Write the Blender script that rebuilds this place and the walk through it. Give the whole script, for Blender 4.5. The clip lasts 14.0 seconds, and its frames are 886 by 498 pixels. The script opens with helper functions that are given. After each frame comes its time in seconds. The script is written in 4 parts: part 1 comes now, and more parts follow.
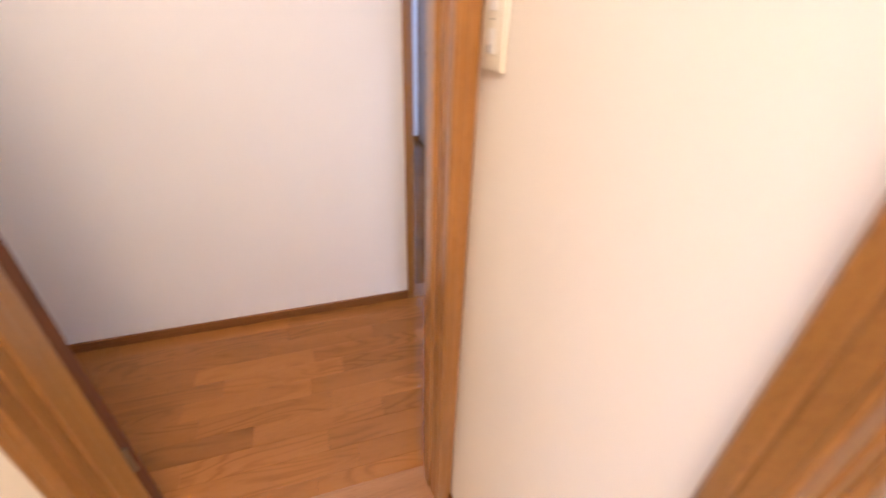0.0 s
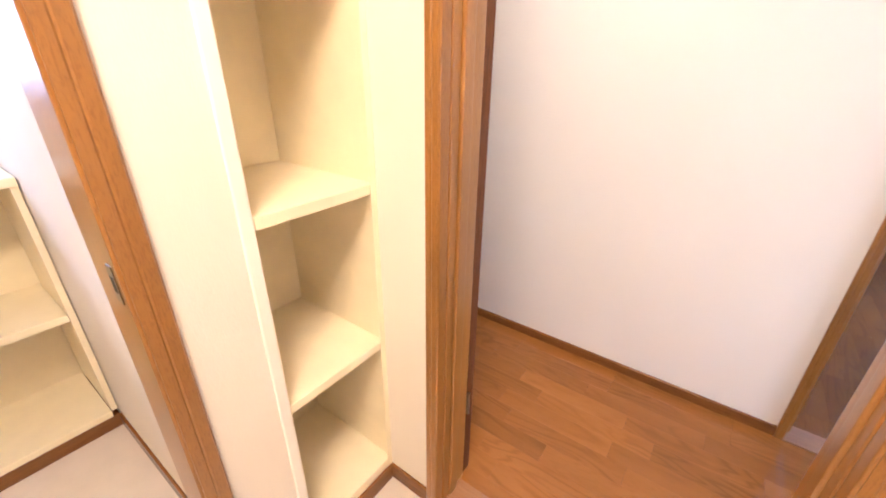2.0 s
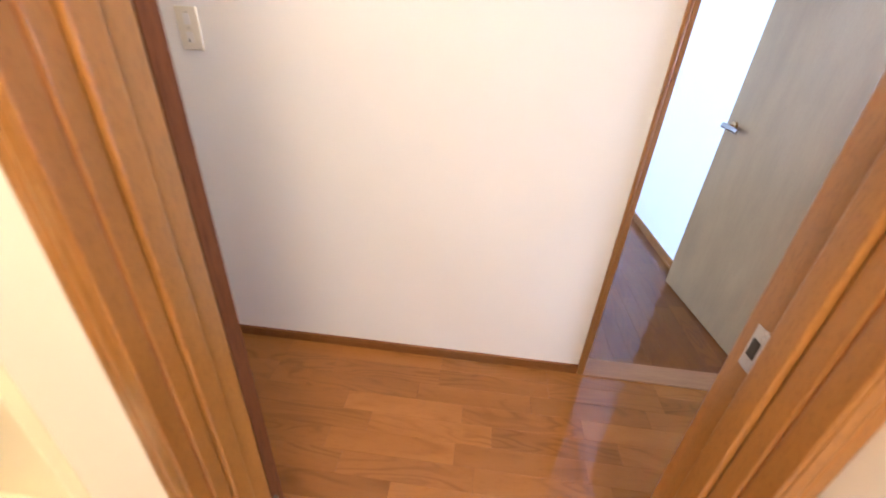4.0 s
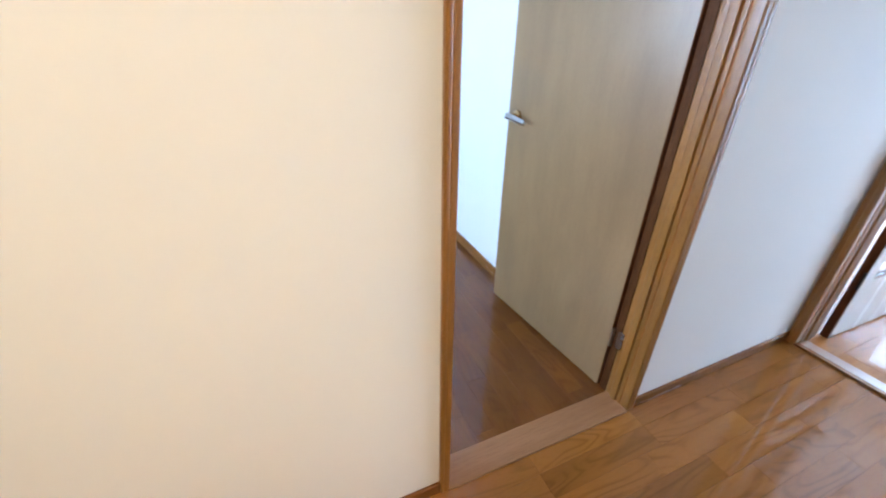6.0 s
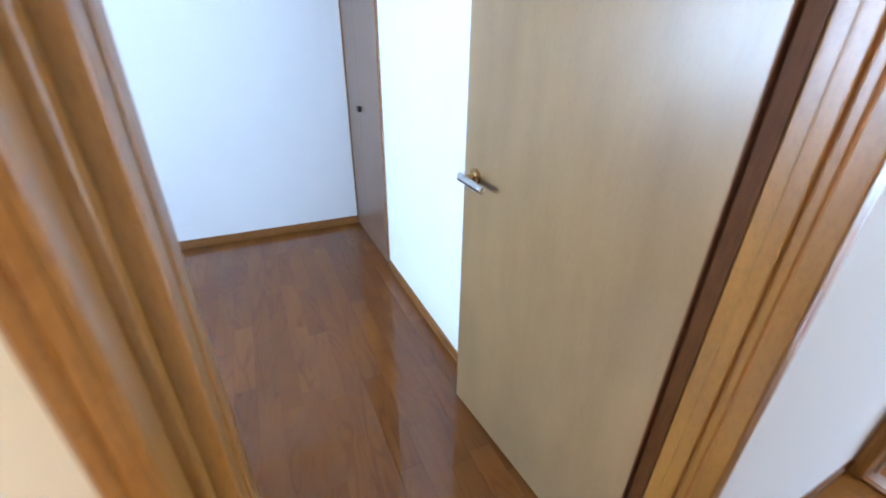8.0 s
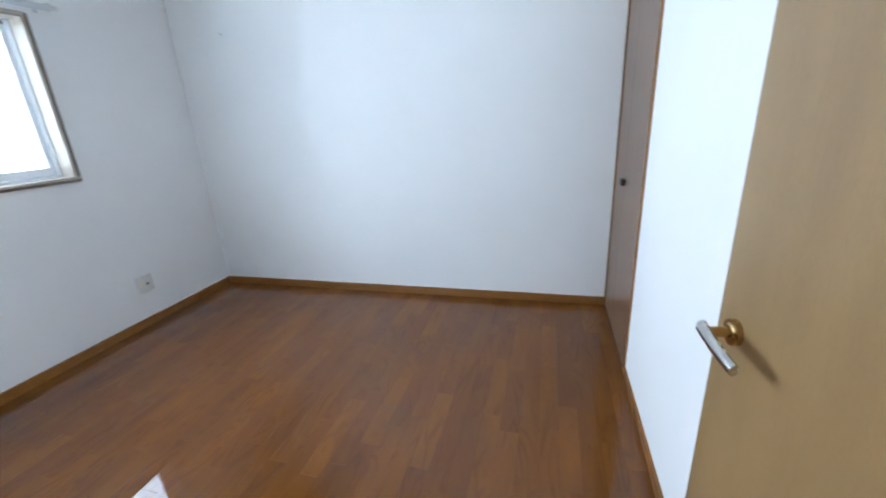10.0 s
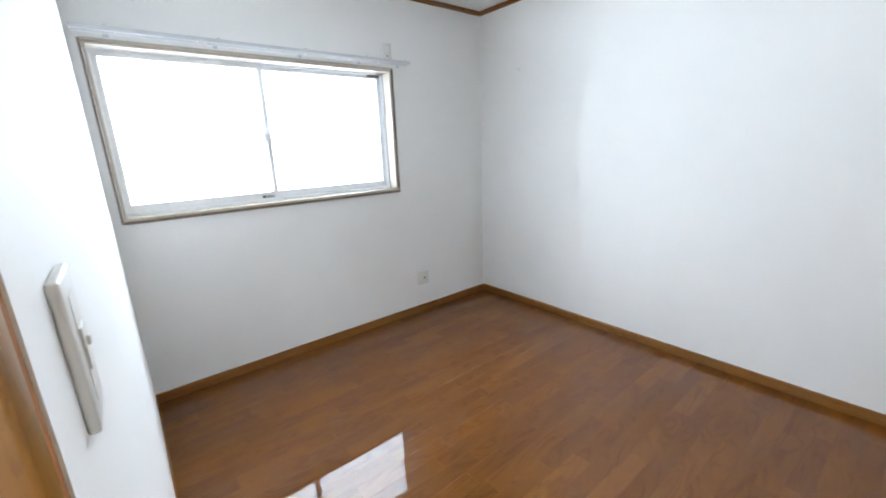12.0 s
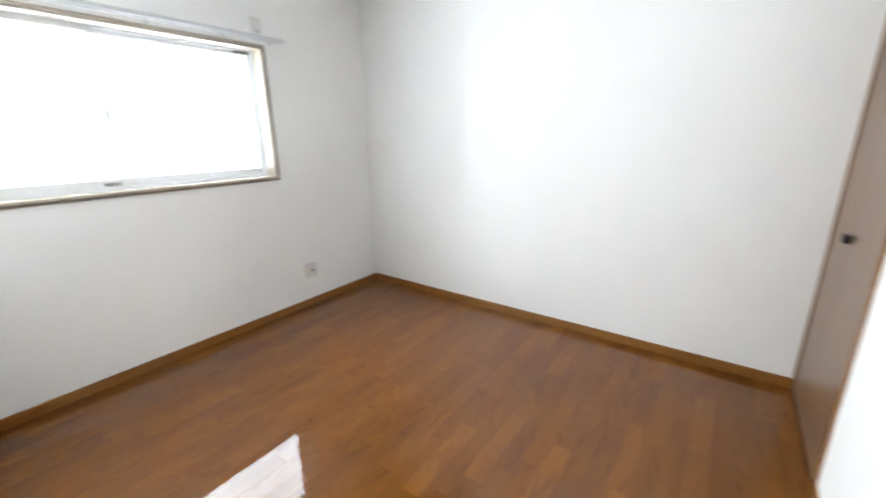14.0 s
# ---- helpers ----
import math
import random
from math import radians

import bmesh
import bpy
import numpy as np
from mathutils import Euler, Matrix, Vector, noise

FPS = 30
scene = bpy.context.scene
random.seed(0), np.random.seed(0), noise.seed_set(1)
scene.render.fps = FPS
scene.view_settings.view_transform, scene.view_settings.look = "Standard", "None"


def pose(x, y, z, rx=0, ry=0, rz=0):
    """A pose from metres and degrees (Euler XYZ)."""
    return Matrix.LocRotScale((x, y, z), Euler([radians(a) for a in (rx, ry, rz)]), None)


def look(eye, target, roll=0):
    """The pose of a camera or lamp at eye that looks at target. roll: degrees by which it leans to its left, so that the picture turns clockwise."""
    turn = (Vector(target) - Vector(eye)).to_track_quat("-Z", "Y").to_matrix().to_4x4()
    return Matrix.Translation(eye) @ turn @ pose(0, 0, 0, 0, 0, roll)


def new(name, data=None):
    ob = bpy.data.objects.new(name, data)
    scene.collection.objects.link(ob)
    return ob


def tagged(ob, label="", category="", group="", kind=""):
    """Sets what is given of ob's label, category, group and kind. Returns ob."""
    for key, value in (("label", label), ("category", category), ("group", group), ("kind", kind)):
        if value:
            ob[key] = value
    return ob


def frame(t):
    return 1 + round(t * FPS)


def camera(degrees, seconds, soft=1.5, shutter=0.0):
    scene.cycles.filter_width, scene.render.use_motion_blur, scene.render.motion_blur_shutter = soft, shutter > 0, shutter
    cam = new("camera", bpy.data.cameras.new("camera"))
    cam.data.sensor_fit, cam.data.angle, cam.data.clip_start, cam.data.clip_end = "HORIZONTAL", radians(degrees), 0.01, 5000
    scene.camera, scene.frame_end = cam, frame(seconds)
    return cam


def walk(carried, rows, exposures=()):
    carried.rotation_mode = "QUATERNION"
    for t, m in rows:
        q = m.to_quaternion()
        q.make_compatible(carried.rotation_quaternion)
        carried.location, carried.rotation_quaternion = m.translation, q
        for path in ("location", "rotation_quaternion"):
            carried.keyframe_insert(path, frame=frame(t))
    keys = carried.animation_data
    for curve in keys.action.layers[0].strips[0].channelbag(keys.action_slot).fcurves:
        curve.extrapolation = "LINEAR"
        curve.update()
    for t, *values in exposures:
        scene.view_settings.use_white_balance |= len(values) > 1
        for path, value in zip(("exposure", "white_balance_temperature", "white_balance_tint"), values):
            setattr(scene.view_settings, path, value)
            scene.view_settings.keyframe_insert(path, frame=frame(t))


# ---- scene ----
cam = camera(96.2, 14.0, 1.8, 0.4)
PATH = [
    (0, (-0.373, -1.627, 1.286), (0.164, 0.004, 0.261), 1.8),
    (0.5, (-0.475, -1.601, 1.287), (-0.416, 0.121, 0.272), 0.4),
    (1, (-0.502, -1.601, 1.303), (-0.871, 0.104, 0.325), 1.0),
    (1.5, (-0.466, -1.647, 1.29), (-1.337, -0.104, 0.361), 2.0),
    (2, (-0.427, -1.676, 1.306), (-1.491, -0.209, 0.459), 0.9),
    (2.5, (-0.423, -1.689, 1.323), (-1.541, -0.211, 0.57), 0.8),
    (3, (-0.456, -1.591, 1.329), (-1.281, 0.02, 0.478), 1.2),
    (3.5, (-0.514, -1.473, 1.326), (-0.912, 0.267, 0.424), 1.9),
    (4, (-0.531, -1.323, 1.298), (-0.675, 0.414, 0.317), 3.5),
    (4.2, (-0.512, -1.24, 1.284), (-0.632, 0.494, 0.294), 3.8),
    (6.3, (-0.28, -0.581, 1.258), (0.59, 0.928, 0.275), 1.6),
    (6.5, (-0.259, -0.529, 1.246), (0.713, 0.904, 0.247), 2.7),
    (7, (-0.189, -0.398, 1.279), (1.008, 0.92, 0.368), 0.9),
    (7.5, (-0.043, -0.314, 1.287), (1.028, 1.143, 0.433), 0.9),
    (8, (0.089, -0.208, 1.279), (0.858, 1.406, 0.383), 0.9),
    (8.2, (0.119, -0.162, 1.278), (0.842, 1.485, 0.405), 0.5),
    (10.3, (0.352, 0.086, 1.352), (-0.308, 1.873, 0.747), -3.1),
    (10.5, (0.328, 0.095, 1.369), (-0.409, 1.858, 0.777), -2.9),
    (11, (0.354, 0.162, 1.384), (-0.65, 1.799, 0.826), -1.8),
    (11.5, (0.318, 0.158, 1.392), (-0.971, 1.589, 0.853), -2.2),
    (12, (0.263, 0.146, 1.406), (-1.246, 1.359, 0.907), -2.4),
    (12.5, (0.258, 0.182, 1.406), (-1.333, 1.295, 0.925), -1.4),
    (13, (0.242, 0.18, 1.402), (-1.429, 1.17, 0.927), -1.5),
    (13.5, (0.264, 0.172, 1.403), (-1.297, 1.32, 0.909), -1.2),
    (14, (0.315, 0.17, 1.374), (-0.812, 1.728, 0.822), -0.9),
]
EXPOSURES = [(0.0, -0.10, 5120, 29), (1.0, 0.16, 5150, 28), (2.5, 0.22, 5150, 27), (4.2, 0.14, 5060, 21), (6.3, -0.08, 5160, 11), (8.0, 0.08, 5220, 11), (8.2, 0.05, 5020, 6), (10.3, -0.33, 6250, 11), (11.5, -0.24, 6680, 12), (12.5, -0.10, 6980, 14), (13.2, -0.08, 7100, 15), (14.0, 0.10, 7350, 14)]
walk(cam, [(t, look(eye, target, roll)) for t, eye, target, roll in PATH], EXPOSURES)

# ---- world, sun and large lights ----
world = bpy.data.worlds.new("world")
scene.world = world
world.use_nodes = True
wn = world.node_tree
sky = wn.nodes.new("ShaderNodeTexSky")
sky.sky_type, sky.sun_disc = "NISHITA", False
sky.sun_elevation, sky.sun_rotation = radians(32), radians(97)
wn.nodes["Background"].inputs["Strength"].default_value = 0.1
wn.links.new(sky.outputs["Color"], wn.nodes["Background"].inputs["Color"])

sun = new("sun", bpy.data.lights.new("sun", "SUN"))
sun.data.energy, sun.data.angle, sun.data.color = 0.8, radians(14), (1.0, 0.97, 0.93)
sun.matrix_world = look((30, -4, 18.6), (0, 0, 0))


def area_lamp(name, eye, target, w, h, watts, colour):
    ob = new(name, bpy.data.lights.new(name, "AREA"))
    ob.data.shape, ob.data.size, ob.data.size_y, ob.data.energy, ob.data.color = "RECTANGLE", w, h, watts, colour
    ob.matrix_world = look(eye, target)
    return ob


WASH_WATTS, WC_WATTS, BED_WATTS, BED_GLOW, LIVING_WATTS = 46.0, 8.0, 75.0, 3.0, 285.0
WARM = (1.0, 0.74, 0.40)
area_lamp("washroom_light", (-0.42, -1.97, 2.33), (-0.42, -1.97, 0), 0.44, 0.44, WASH_WATTS, WARM)
# Warm fill lamp, added out of view to brighten the hall's left part.
area_lamp("hall_light", (-0.85, -0.45, 2.42), (-0.85, -0.45, 0), 0.16, 0.16, 12.0, WARM)
area_lamp("wc_daylight", (-2.66, -1.95, 1.55), (-1.0, -1.95, 1.3), 0.6, 0.6, WC_WATTS, (0.85, 0.93, 1.0))
area_lamp("bedroom_daylight", (-2.618, 1.013, 1.526), (0.0, 1.013, 1.44), 1.68, 0.83, BED_WATTS, (0.69, 0.845, 1.0)).data.spread = radians(160)
area_lamp("living_daylight", (5.62, -0.78, 0.90), (2.0, -0.78, 0.9), 3.5, 2.4, LIVING_WATTS, (0.78, 0.91, 1.0))


# ---- helpers ----
def box(bm, x0, x1, y0, y1, z0, z1, bevel=0.0, seg=2):
    r = bmesh.ops.create_cube(bm, size=1.0)
    for v in r["verts"]:
        v.co = Vector(((x0 + x1) / 2 + v.co.x * (x1 - x0), (y0 + y1) / 2 + v.co.y * (y1 - y0), (z0 + z1) / 2 + v.co.z * (z1 - z0)))
    if bevel:
        edges = {e for v in r["verts"] for e in v.link_edges}
        bmesh.ops.bevel(bm, geom=list(edges), offset=bevel, segments=seg, affect="EDGES", profile=0.5)
    return bm


def boxes(*spec, bevel=0.0, seg=2):
    bm = bmesh.new()
    for s in spec:
        box(bm, *s, bevel=bevel, seg=seg)
    return bm


def prism(bm, pts, a0, a1, axis="z"):
    """A plan polygon drawn out along an axis. pts: for z (x, y), for x (y, z), for y (x, z)."""
    def at(p, a):
        return (p[0], p[1], a) if axis == "z" else (a, p[0], p[1]) if axis == "x" else (p[0], a, p[1])
    lo = [bm.verts.new(at(p, a0)) for p in pts]
    hi = [bm.verts.new(at(p, a1)) for p in pts]
    n = len(pts)
    faces = [bm.faces.new(lo), bm.faces.new(hi)] + [bm.faces.new((lo[i], lo[(i + 1) % n], hi[(i + 1) % n], hi[i])) for i in range(n)]
    bmesh.ops.recalc_face_normals(bm, faces=faces)
    return bm


def cyl(bm, centre, axis, radius, length, seg=20, r2=None):
    m = Matrix.Translation(centre) @ Vector((0, 0, 1)).rotation_difference(Vector(axis)).to_matrix().to_4x4()
    bmesh.ops.create_cone(bm, cap_ends=True, segments=seg, radius1=radius, radius2=radius if r2 is None else r2, depth=length, matrix=m)
    return bm


def sweep(bm, path, radii, seg=10, flat=1.0):
    """A round bar along a line of points; flat: its height over its width."""
    rings = []
    for i, p in enumerate(path):
        d = (Vector(path[min(i + 1, len(path) - 1)]) - Vector(path[max(i - 1, 0)])).normalized()
        side = d.cross(Vector((0, 0, 1))).normalized()
        up = side.cross(d)
        rings.append([bm.verts.new(Vector(p) + side * math.cos(k / seg * math.tau) * radii[i] + up * math.sin(k / seg * math.tau) * radii[i] * flat) for k in range(seg)])
    for a, b in zip(rings, rings[1:]):
        for k in range(seg):
            bm.faces.new((a[k], a[(k + 1) % seg], b[(k + 1) % seg], b[k]))
    bm.faces.new(rings[0][::-1])
    bm.faces.new(rings[-1])
    bmesh.ops.recalc_face_normals(bm, faces=bm.faces[:])
    return bm


def mesh_of(name, bm, material, smooth=False):
    me = bpy.data.meshes.new(name)
    bm.to_mesh(me)
    bm.free()
    me.materials.append(material)
    if smooth:
        for p in me.polygons:
            p.use_smooth = True
        me.set_sharp_from_angle(angle=radians(35))
    return me


def part(name, bm, material, parent, label="", smooth=False):
    ob = new(name, mesh_of(name, bm, material, smooth))
    ob.parent = parent
    return tagged(ob, label)


def structure(name, bm, material, label, category):
    return tagged(new(name, mesh_of(name, bm, material)), label, category, kind="structure")


def thing(name, label, category, m=None, group="", kind=""):
    ob = tagged(new(name), label, category, group, kind)
    ob.empty_display_size = 0.05
    if m is not None:
        ob.matrix_basis = m
    return ob


# ---- materials ----
def material(name, rough=0.5, metal=0.0, coat=0.0):
    m = bpy.data.materials.new(name)
    m.use_nodes = True
    p = m.node_tree.nodes["Principled BSDF"]
    p.inputs["Roughness"].default_value, p.inputs["Metallic"].default_value = rough, metal
    p.inputs["Coat Weight"].default_value = coat
    return m, m.node_tree, p


def node(nt, kind, **inputs):
    n = nt.nodes.new(kind)
    for k, v in inputs.items():
        n.inputs[k.replace("_", " ")].default_value = v
    return n


def coords(nt, scale, rot=(0, 0, 0), random_shift=False):
    tc = nt.nodes.new("ShaderNodeTexCoord")
    mp = nt.nodes.new("ShaderNodeMapping")
    mp.inputs["Scale"].default_value = scale
    mp.inputs["Rotation"].default_value = [radians(a) for a in rot]
    if random_shift:
        info = nt.nodes.new("ShaderNodeObjectInfo")
        mul = nt.nodes.new("ShaderNodeVectorMath")
        mul.operation = "SCALE"
        mul.inputs["Scale"].default_value = 37.0
        comb = nt.nodes.new("ShaderNodeCombineXYZ")
        for ax in "XYZ":
            nt.links.new(info.outputs["Random"], comb.inputs[ax])
        nt.links.new(comb.outputs["Vector"], mul.inputs[0])
        add = nt.nodes.new("ShaderNodeVectorMath")
        nt.links.new(tc.outputs["Object"], add.inputs[0])
        nt.links.new(mul.outputs["Vector"], add.inputs[1])
        nt.links.new(add.outputs["Vector"], mp.inputs["Vector"])
    else:
        geo = nt.nodes.new("ShaderNodeNewGeometry")
        nt.links.new(geo.outputs["Position"], mp.inputs["Vector"])
    return mp.outputs["Vector"]


def noise_tex(nt, vec, scale, detail=4.0, rough=0.55, distort=0.0):
    n = node(nt, "ShaderNodeTexNoise", Scale=scale, Detail=detail, Roughness=rough, Distortion=distort)
    nt.links.new(vec, n.inputs["Vector"])
    return n.outputs["Fac"]


def ramp(nt, fac, *stops):
    r = nt.nodes.new("ShaderNodeValToRGB")
    while len(r.color_ramp.elements) < len(stops):
        r.color_ramp.elements.new(0.5)
    for e, (pos, col) in zip(r.color_ramp.elements, stops):
        e.position, e.color = pos, (*col, 1.0) if len(col) == 3 else col
    nt.links.new(fac, r.inputs["Fac"])
    return r.outputs["Color"]


def mix(nt, fac, a, b, mode="MIX"):
    n = nt.nodes.new("ShaderNodeMix")
    n.data_type, n.blend_type = "RGBA", mode
    for sock, v in ((n.inputs["Factor"], fac), (n.inputs["A"], a), (n.inputs["B"], b)):
        if isinstance(v, bpy.types.NodeSocket):
            nt.links.new(v, sock)
        else:
            sock.default_value = v if isinstance(v, (int, float)) else (*v, 1.0)
    return n.outputs["Result"]


def bump(nt, p, height, strength, distance=0.001):
    b = node(nt, "ShaderNodeBump", Strength=strength, Distance=distance)
    nt.links.new(height, b.inputs["Height"])
    nt.links.new(b.outputs["Normal"], p.inputs["Normal"])


def rough_by(nt, p, fac, lo, hi):
    n = node(nt, "ShaderNodeMapRange", To_Min=lo, To_Max=hi)
    nt.links.new(fac, n.inputs["Value"])
    nt.links.new(n.outputs["Result"], p.inputs["Roughness"])


def wallpaper(name, colour, dirt=0.03):
    m, nt, p = material(name, 0.75)
    big = noise_tex(nt, coords(nt, (1, 1, 1)), 0.9, 3)
    dark = tuple(c * (1 - dirt * 2) for c in colour)
    nt.links.new(ramp(nt, big, (0.3, dark), (0.7, colour)), p.inputs["Base Color"])
    weave = noise_tex(nt, coords(nt, (420, 420, 60)), 1.0, 3)
    speck = noise_tex(nt, coords(nt, (1, 1, 1)), 260.0, 2)
    pulp = noise_tex(nt, coords(nt, (75, 75, 48)), 1.0, 3, 0.6)
    h = mix(nt, 0.45, mix(nt, 0.4, weave, speck), pulp)
    bump(nt, p, h, 0.50, 0.0015)
    p.inputs["Specular IOR Level"].default_value = 0.35
    return m


def wood(name, light, dark, rough=0.35, grain=(9, 9, 0.5), coat=0.0, per_piece=False, wear=0.5, relief=0.10, fleck=0.0):
    """Straight-grained wood; grain: stretch along x, y, z (low along the grain)."""
    m, nt, p = material(name, rough, coat=coat)
    p.inputs["Coat Roughness"].default_value = 0.28
    vec = coords(nt, grain, random_shift=per_piece)
    broad = noise_tex(nt, vec, 2.2, 4, 0.6, 0.25)
    fine = noise_tex(nt, vec, 26.0, 5, 0.7, 0.2)
    col = ramp(nt, broad, (0.32, dark), (0.68, light))
    pores = ramp(nt, fine, (0.36, tuple(c * 0.62 for c in dark)), (0.52, (1, 1, 1)))
    col = mix(nt, wear, col, pores, "MULTIPLY")
    if fleck:
        short = tuple(320.0 if g > 2 else 75.0 for g in grain)
        dash = ramp(nt, noise_tex(nt, coords(nt, short), 1.0, 2, 0.6), (0.36, (0.50, 0.42, 0.34)), (0.50, (1, 1, 1)))
        blotch = ramp(nt, noise_tex(nt, coords(nt, tuple(g * 0.6 + 2 for g in grain)), 1.0, 3, 0.5), (0.35, (0.86, 0.84, 0.80)), (0.65, (1.08, 1.06, 1.02)))
        col = mix(nt, fleck, mix(nt, 1.0, col, blotch, "MULTIPLY"), dash, "MULTIPLY")
    if per_piece:
        info = nt.nodes.new("ShaderNodeObjectInfo")
        tone = ramp(nt, info.outputs["Random"], (0.0, (0.66, 0.60, 0.55)), (0.5, (0.95, 0.93, 0.9)), (1.0, (1.35, 1.28, 1.18)))
        col = mix(nt, 1.0, col, tone, "MULTIPLY")
    nt.links.new(col, p.inputs["Base Color"])
    bump(nt, p, fine, relief, 0.0006)
    rough_by(nt, p, broad, max(rough - 0.06, 0.03), rough + 0.08)
    return m


def planking(name, along, FLOOR_LIGHT, FLOOR_DARK, figure=0.5):
    """Lacquered oak-look strip floor with looping grain; along: the axis of the strips; figure: how strong the grain shows."""
    m, nt, p = material(name, 0.34, coat=1.0)
    s = (1.0, 4.6, 4.6) if along == "x" else (4.6, 1.0, 4.6)
    vec = coords(nt, s, random_shift=True)
    info = nt.nodes.new("ShaderNodeObjectInfo")
    wob = noise_tex(nt, vec, 1.6, 2, 0.5, 0.4)
    field = noise_tex(nt, vec, 1.5, 2.0, 0.45, 0.5)
    turns = node(nt, "ShaderNodeMath")
    turns.operation = "MULTIPLY"
    turns.inputs[1].default_value = 75.0
    nt.links.new(field, turns.inputs[0])
    wave = nt.nodes.new("ShaderNodeMath")
    wave.operation = "SINE"
    nt.links.new(turns.outputs["Value"], wave.inputs[0])
    half = node(nt, "ShaderNodeMapRange", From_Min=-1.0, From_Max=1.0)
    nt.links.new(wave.outputs["Value"], half.inputs["Value"])
    rings = ramp(nt, half.outputs["Result"], (0.0, (0.52, 0.45, 0.38)), (0.22, (0.80, 0.76, 0.72)), (0.6, (1, 1, 1)))
    patch = noise_tex(nt, vec, 2.3, 2, 0.5)
    where = ramp(nt, patch, (0.42, (0.12, 0.12, 0.12)), (0.60, (1, 1, 1)))
    amount = nt.nodes.new("ShaderNodeMath")
    amount.operation = "MULTIPLY"
    amount.inputs[1].default_value = figure
    nt.links.new(where, amount.inputs[0])
    fine = noise_tex(nt, vec, 30.0, 4, 0.7)
    pores = ramp(nt, fine, (0.34, (0.66, 0.60, 0.55)), (0.5, (1, 1, 1)))
    tone = ramp(nt, info.outputs["Random"], (0.0, (0.87, 0.855, 0.84)), (0.6, (0.98, 0.97, 0.96)), (1.0, (1.15, 1.15, 1.12)))
    col = ramp(nt, wob, (0.25, FLOOR_DARK), (0.75, FLOOR_LIGHT))
    col = mix(nt, amount.outputs["Value"], col, rings, "MULTIPLY")
    col = mix(nt, 0.22, col, pores, "MULTIPLY")
    col = mix(nt, 1.0, col, tone, "MULTIPLY")
    nt.links.new(col, p.inputs["Base Color"])
    scuff = noise_tex(nt, coords(nt, (1, 1, 1)), 3.5, 5, 0.65)
    rough_by(nt, p, scuff, 0.30, 0.42)
    p.inputs["Coat Roughness"].default_value = 0.022
    p.inputs["Coat IOR"].default_value = 1.46
    p.inputs["Specular IOR Level"].default_value = 0.02
    return m


def plain(name, colour, rough, metal=0.0, vary=0.06, scale=30.0, bumpy=0.05):
    m, nt, p = material(name, rough, metal)
    f = noise_tex(nt, coords(nt, (1, 1, 1)), scale, 4)
    nt.links.new(ramp(nt, f, (0.3, tuple(c * (1 - vary) for c in colour)), (0.7, tuple(min(c * (1 + vary), 1) for c in colour))), p.inputs["Base Color"])
    rough_by(nt, p, f, max(rough - 0.05, 0.02), rough + 0.05)
    bump(nt, p, f, bumpy, 0.0005)
    return m


PAPER = wallpaper("white_wallpaper", (0.89, 0.885, 0.868))
PAPER_CREAM = wallpaper("cream_wallpaper", (0.85, 0.795, 0.70))
CEILING = wallpaper("ceiling_paper", (0.88, 0.875, 0.86), 0.02)
TRIM = wood("trim_wood", (0.340, 0.157, 0.026), (0.296, 0.132, 0.020), 0.32, (14, 14, 0.7), wear=0.12, coat=0.5, fleck=0.38)
TRIM_X = wood("trim_wood_along_x", (0.25, 0.105, 0.026), (0.19, 0.075, 0.018), 0.24, (0.7, 14, 14), wear=0.35)
TRIM_Y = wood("trim_wood_along_y", (0.25, 0.105, 0.026), (0.19, 0.075, 0.018), 0.24, (14, 0.7, 14), wear=0.35)
SILL = wood("threshold_wood", (0.36, 0.180, 0.070), (0.30, 0.142, 0.052), 0.42, (0.7, 14, 14), wear=0.25)
GLOSS_SILL = wood("lacquered_threshold_wood", (0.34, 0.20, 0.10), (0.28, 0.16, 0.075), 0.30, (14, 0.7, 14), wear=0.2, coat=1.0)
BED_TRIM = [wood("bedroom_trim_along_" + ax, (0.285, 0.124, 0.033), (0.230, 0.096, 0.024), 0.24, gr, wear=0.35) for ax, gr in (("x", (0.7, 14, 14)), ("y", (14, 0.7, 14)))]
GROOVE = wood("groove_wood", (0.42, 0.15, 0.026), (0.34, 0.115, 0.020), 0.7, (14, 14, 0.7))
VENEER = wood("door_veneer", (0.302, 0.194, 0.088), (0.262, 0.166, 0.073), 0.32, (5, 5, 0.6), wear=0.04, coat=0.30, relief=0.004, fleck=0.10)
CLOSET = wood("closet_veneer", (0.178, 0.102, 0.058), (0.158, 0.088, 0.049), 0.32, (9, 9, 0.3), wear=0.08, coat=0.2, relief=0.01)
EDGE = wood("door_edge_band", (0.150, 0.052, 0.015), (0.110, 0.037, 0.010), 0.5, (14, 14, 0.7))
EDGE.node_tree.nodes["Principled BSDF"].inputs["Specular IOR Level"].default_value = 0.15
EDGE_DARK = wood("dark_stained_wood", (0.115, 0.042, 0.010), (0.085, 0.030, 0.007), 0.55, (14, 14, 0.7))
EDGE_DARK.node_tree.nodes["Principled BSDF"].inputs["Specular IOR Level"].default_value = 0.12
FLOOR_X = planking("floor_strips_along_x", "x", (0.330, 0.136, 0.026), (0.268, 0.106, 0.018), 0.44)
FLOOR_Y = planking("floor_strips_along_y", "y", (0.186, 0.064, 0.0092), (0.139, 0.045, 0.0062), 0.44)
SUBFLOOR = plain("floor_joint", (0.06, 0.025, 0.012), 0.8)
VINYL = plain("cream_vinyl", (0.74, 0.66, 0.56), 0.42, scale=8.0, vary=0.05)
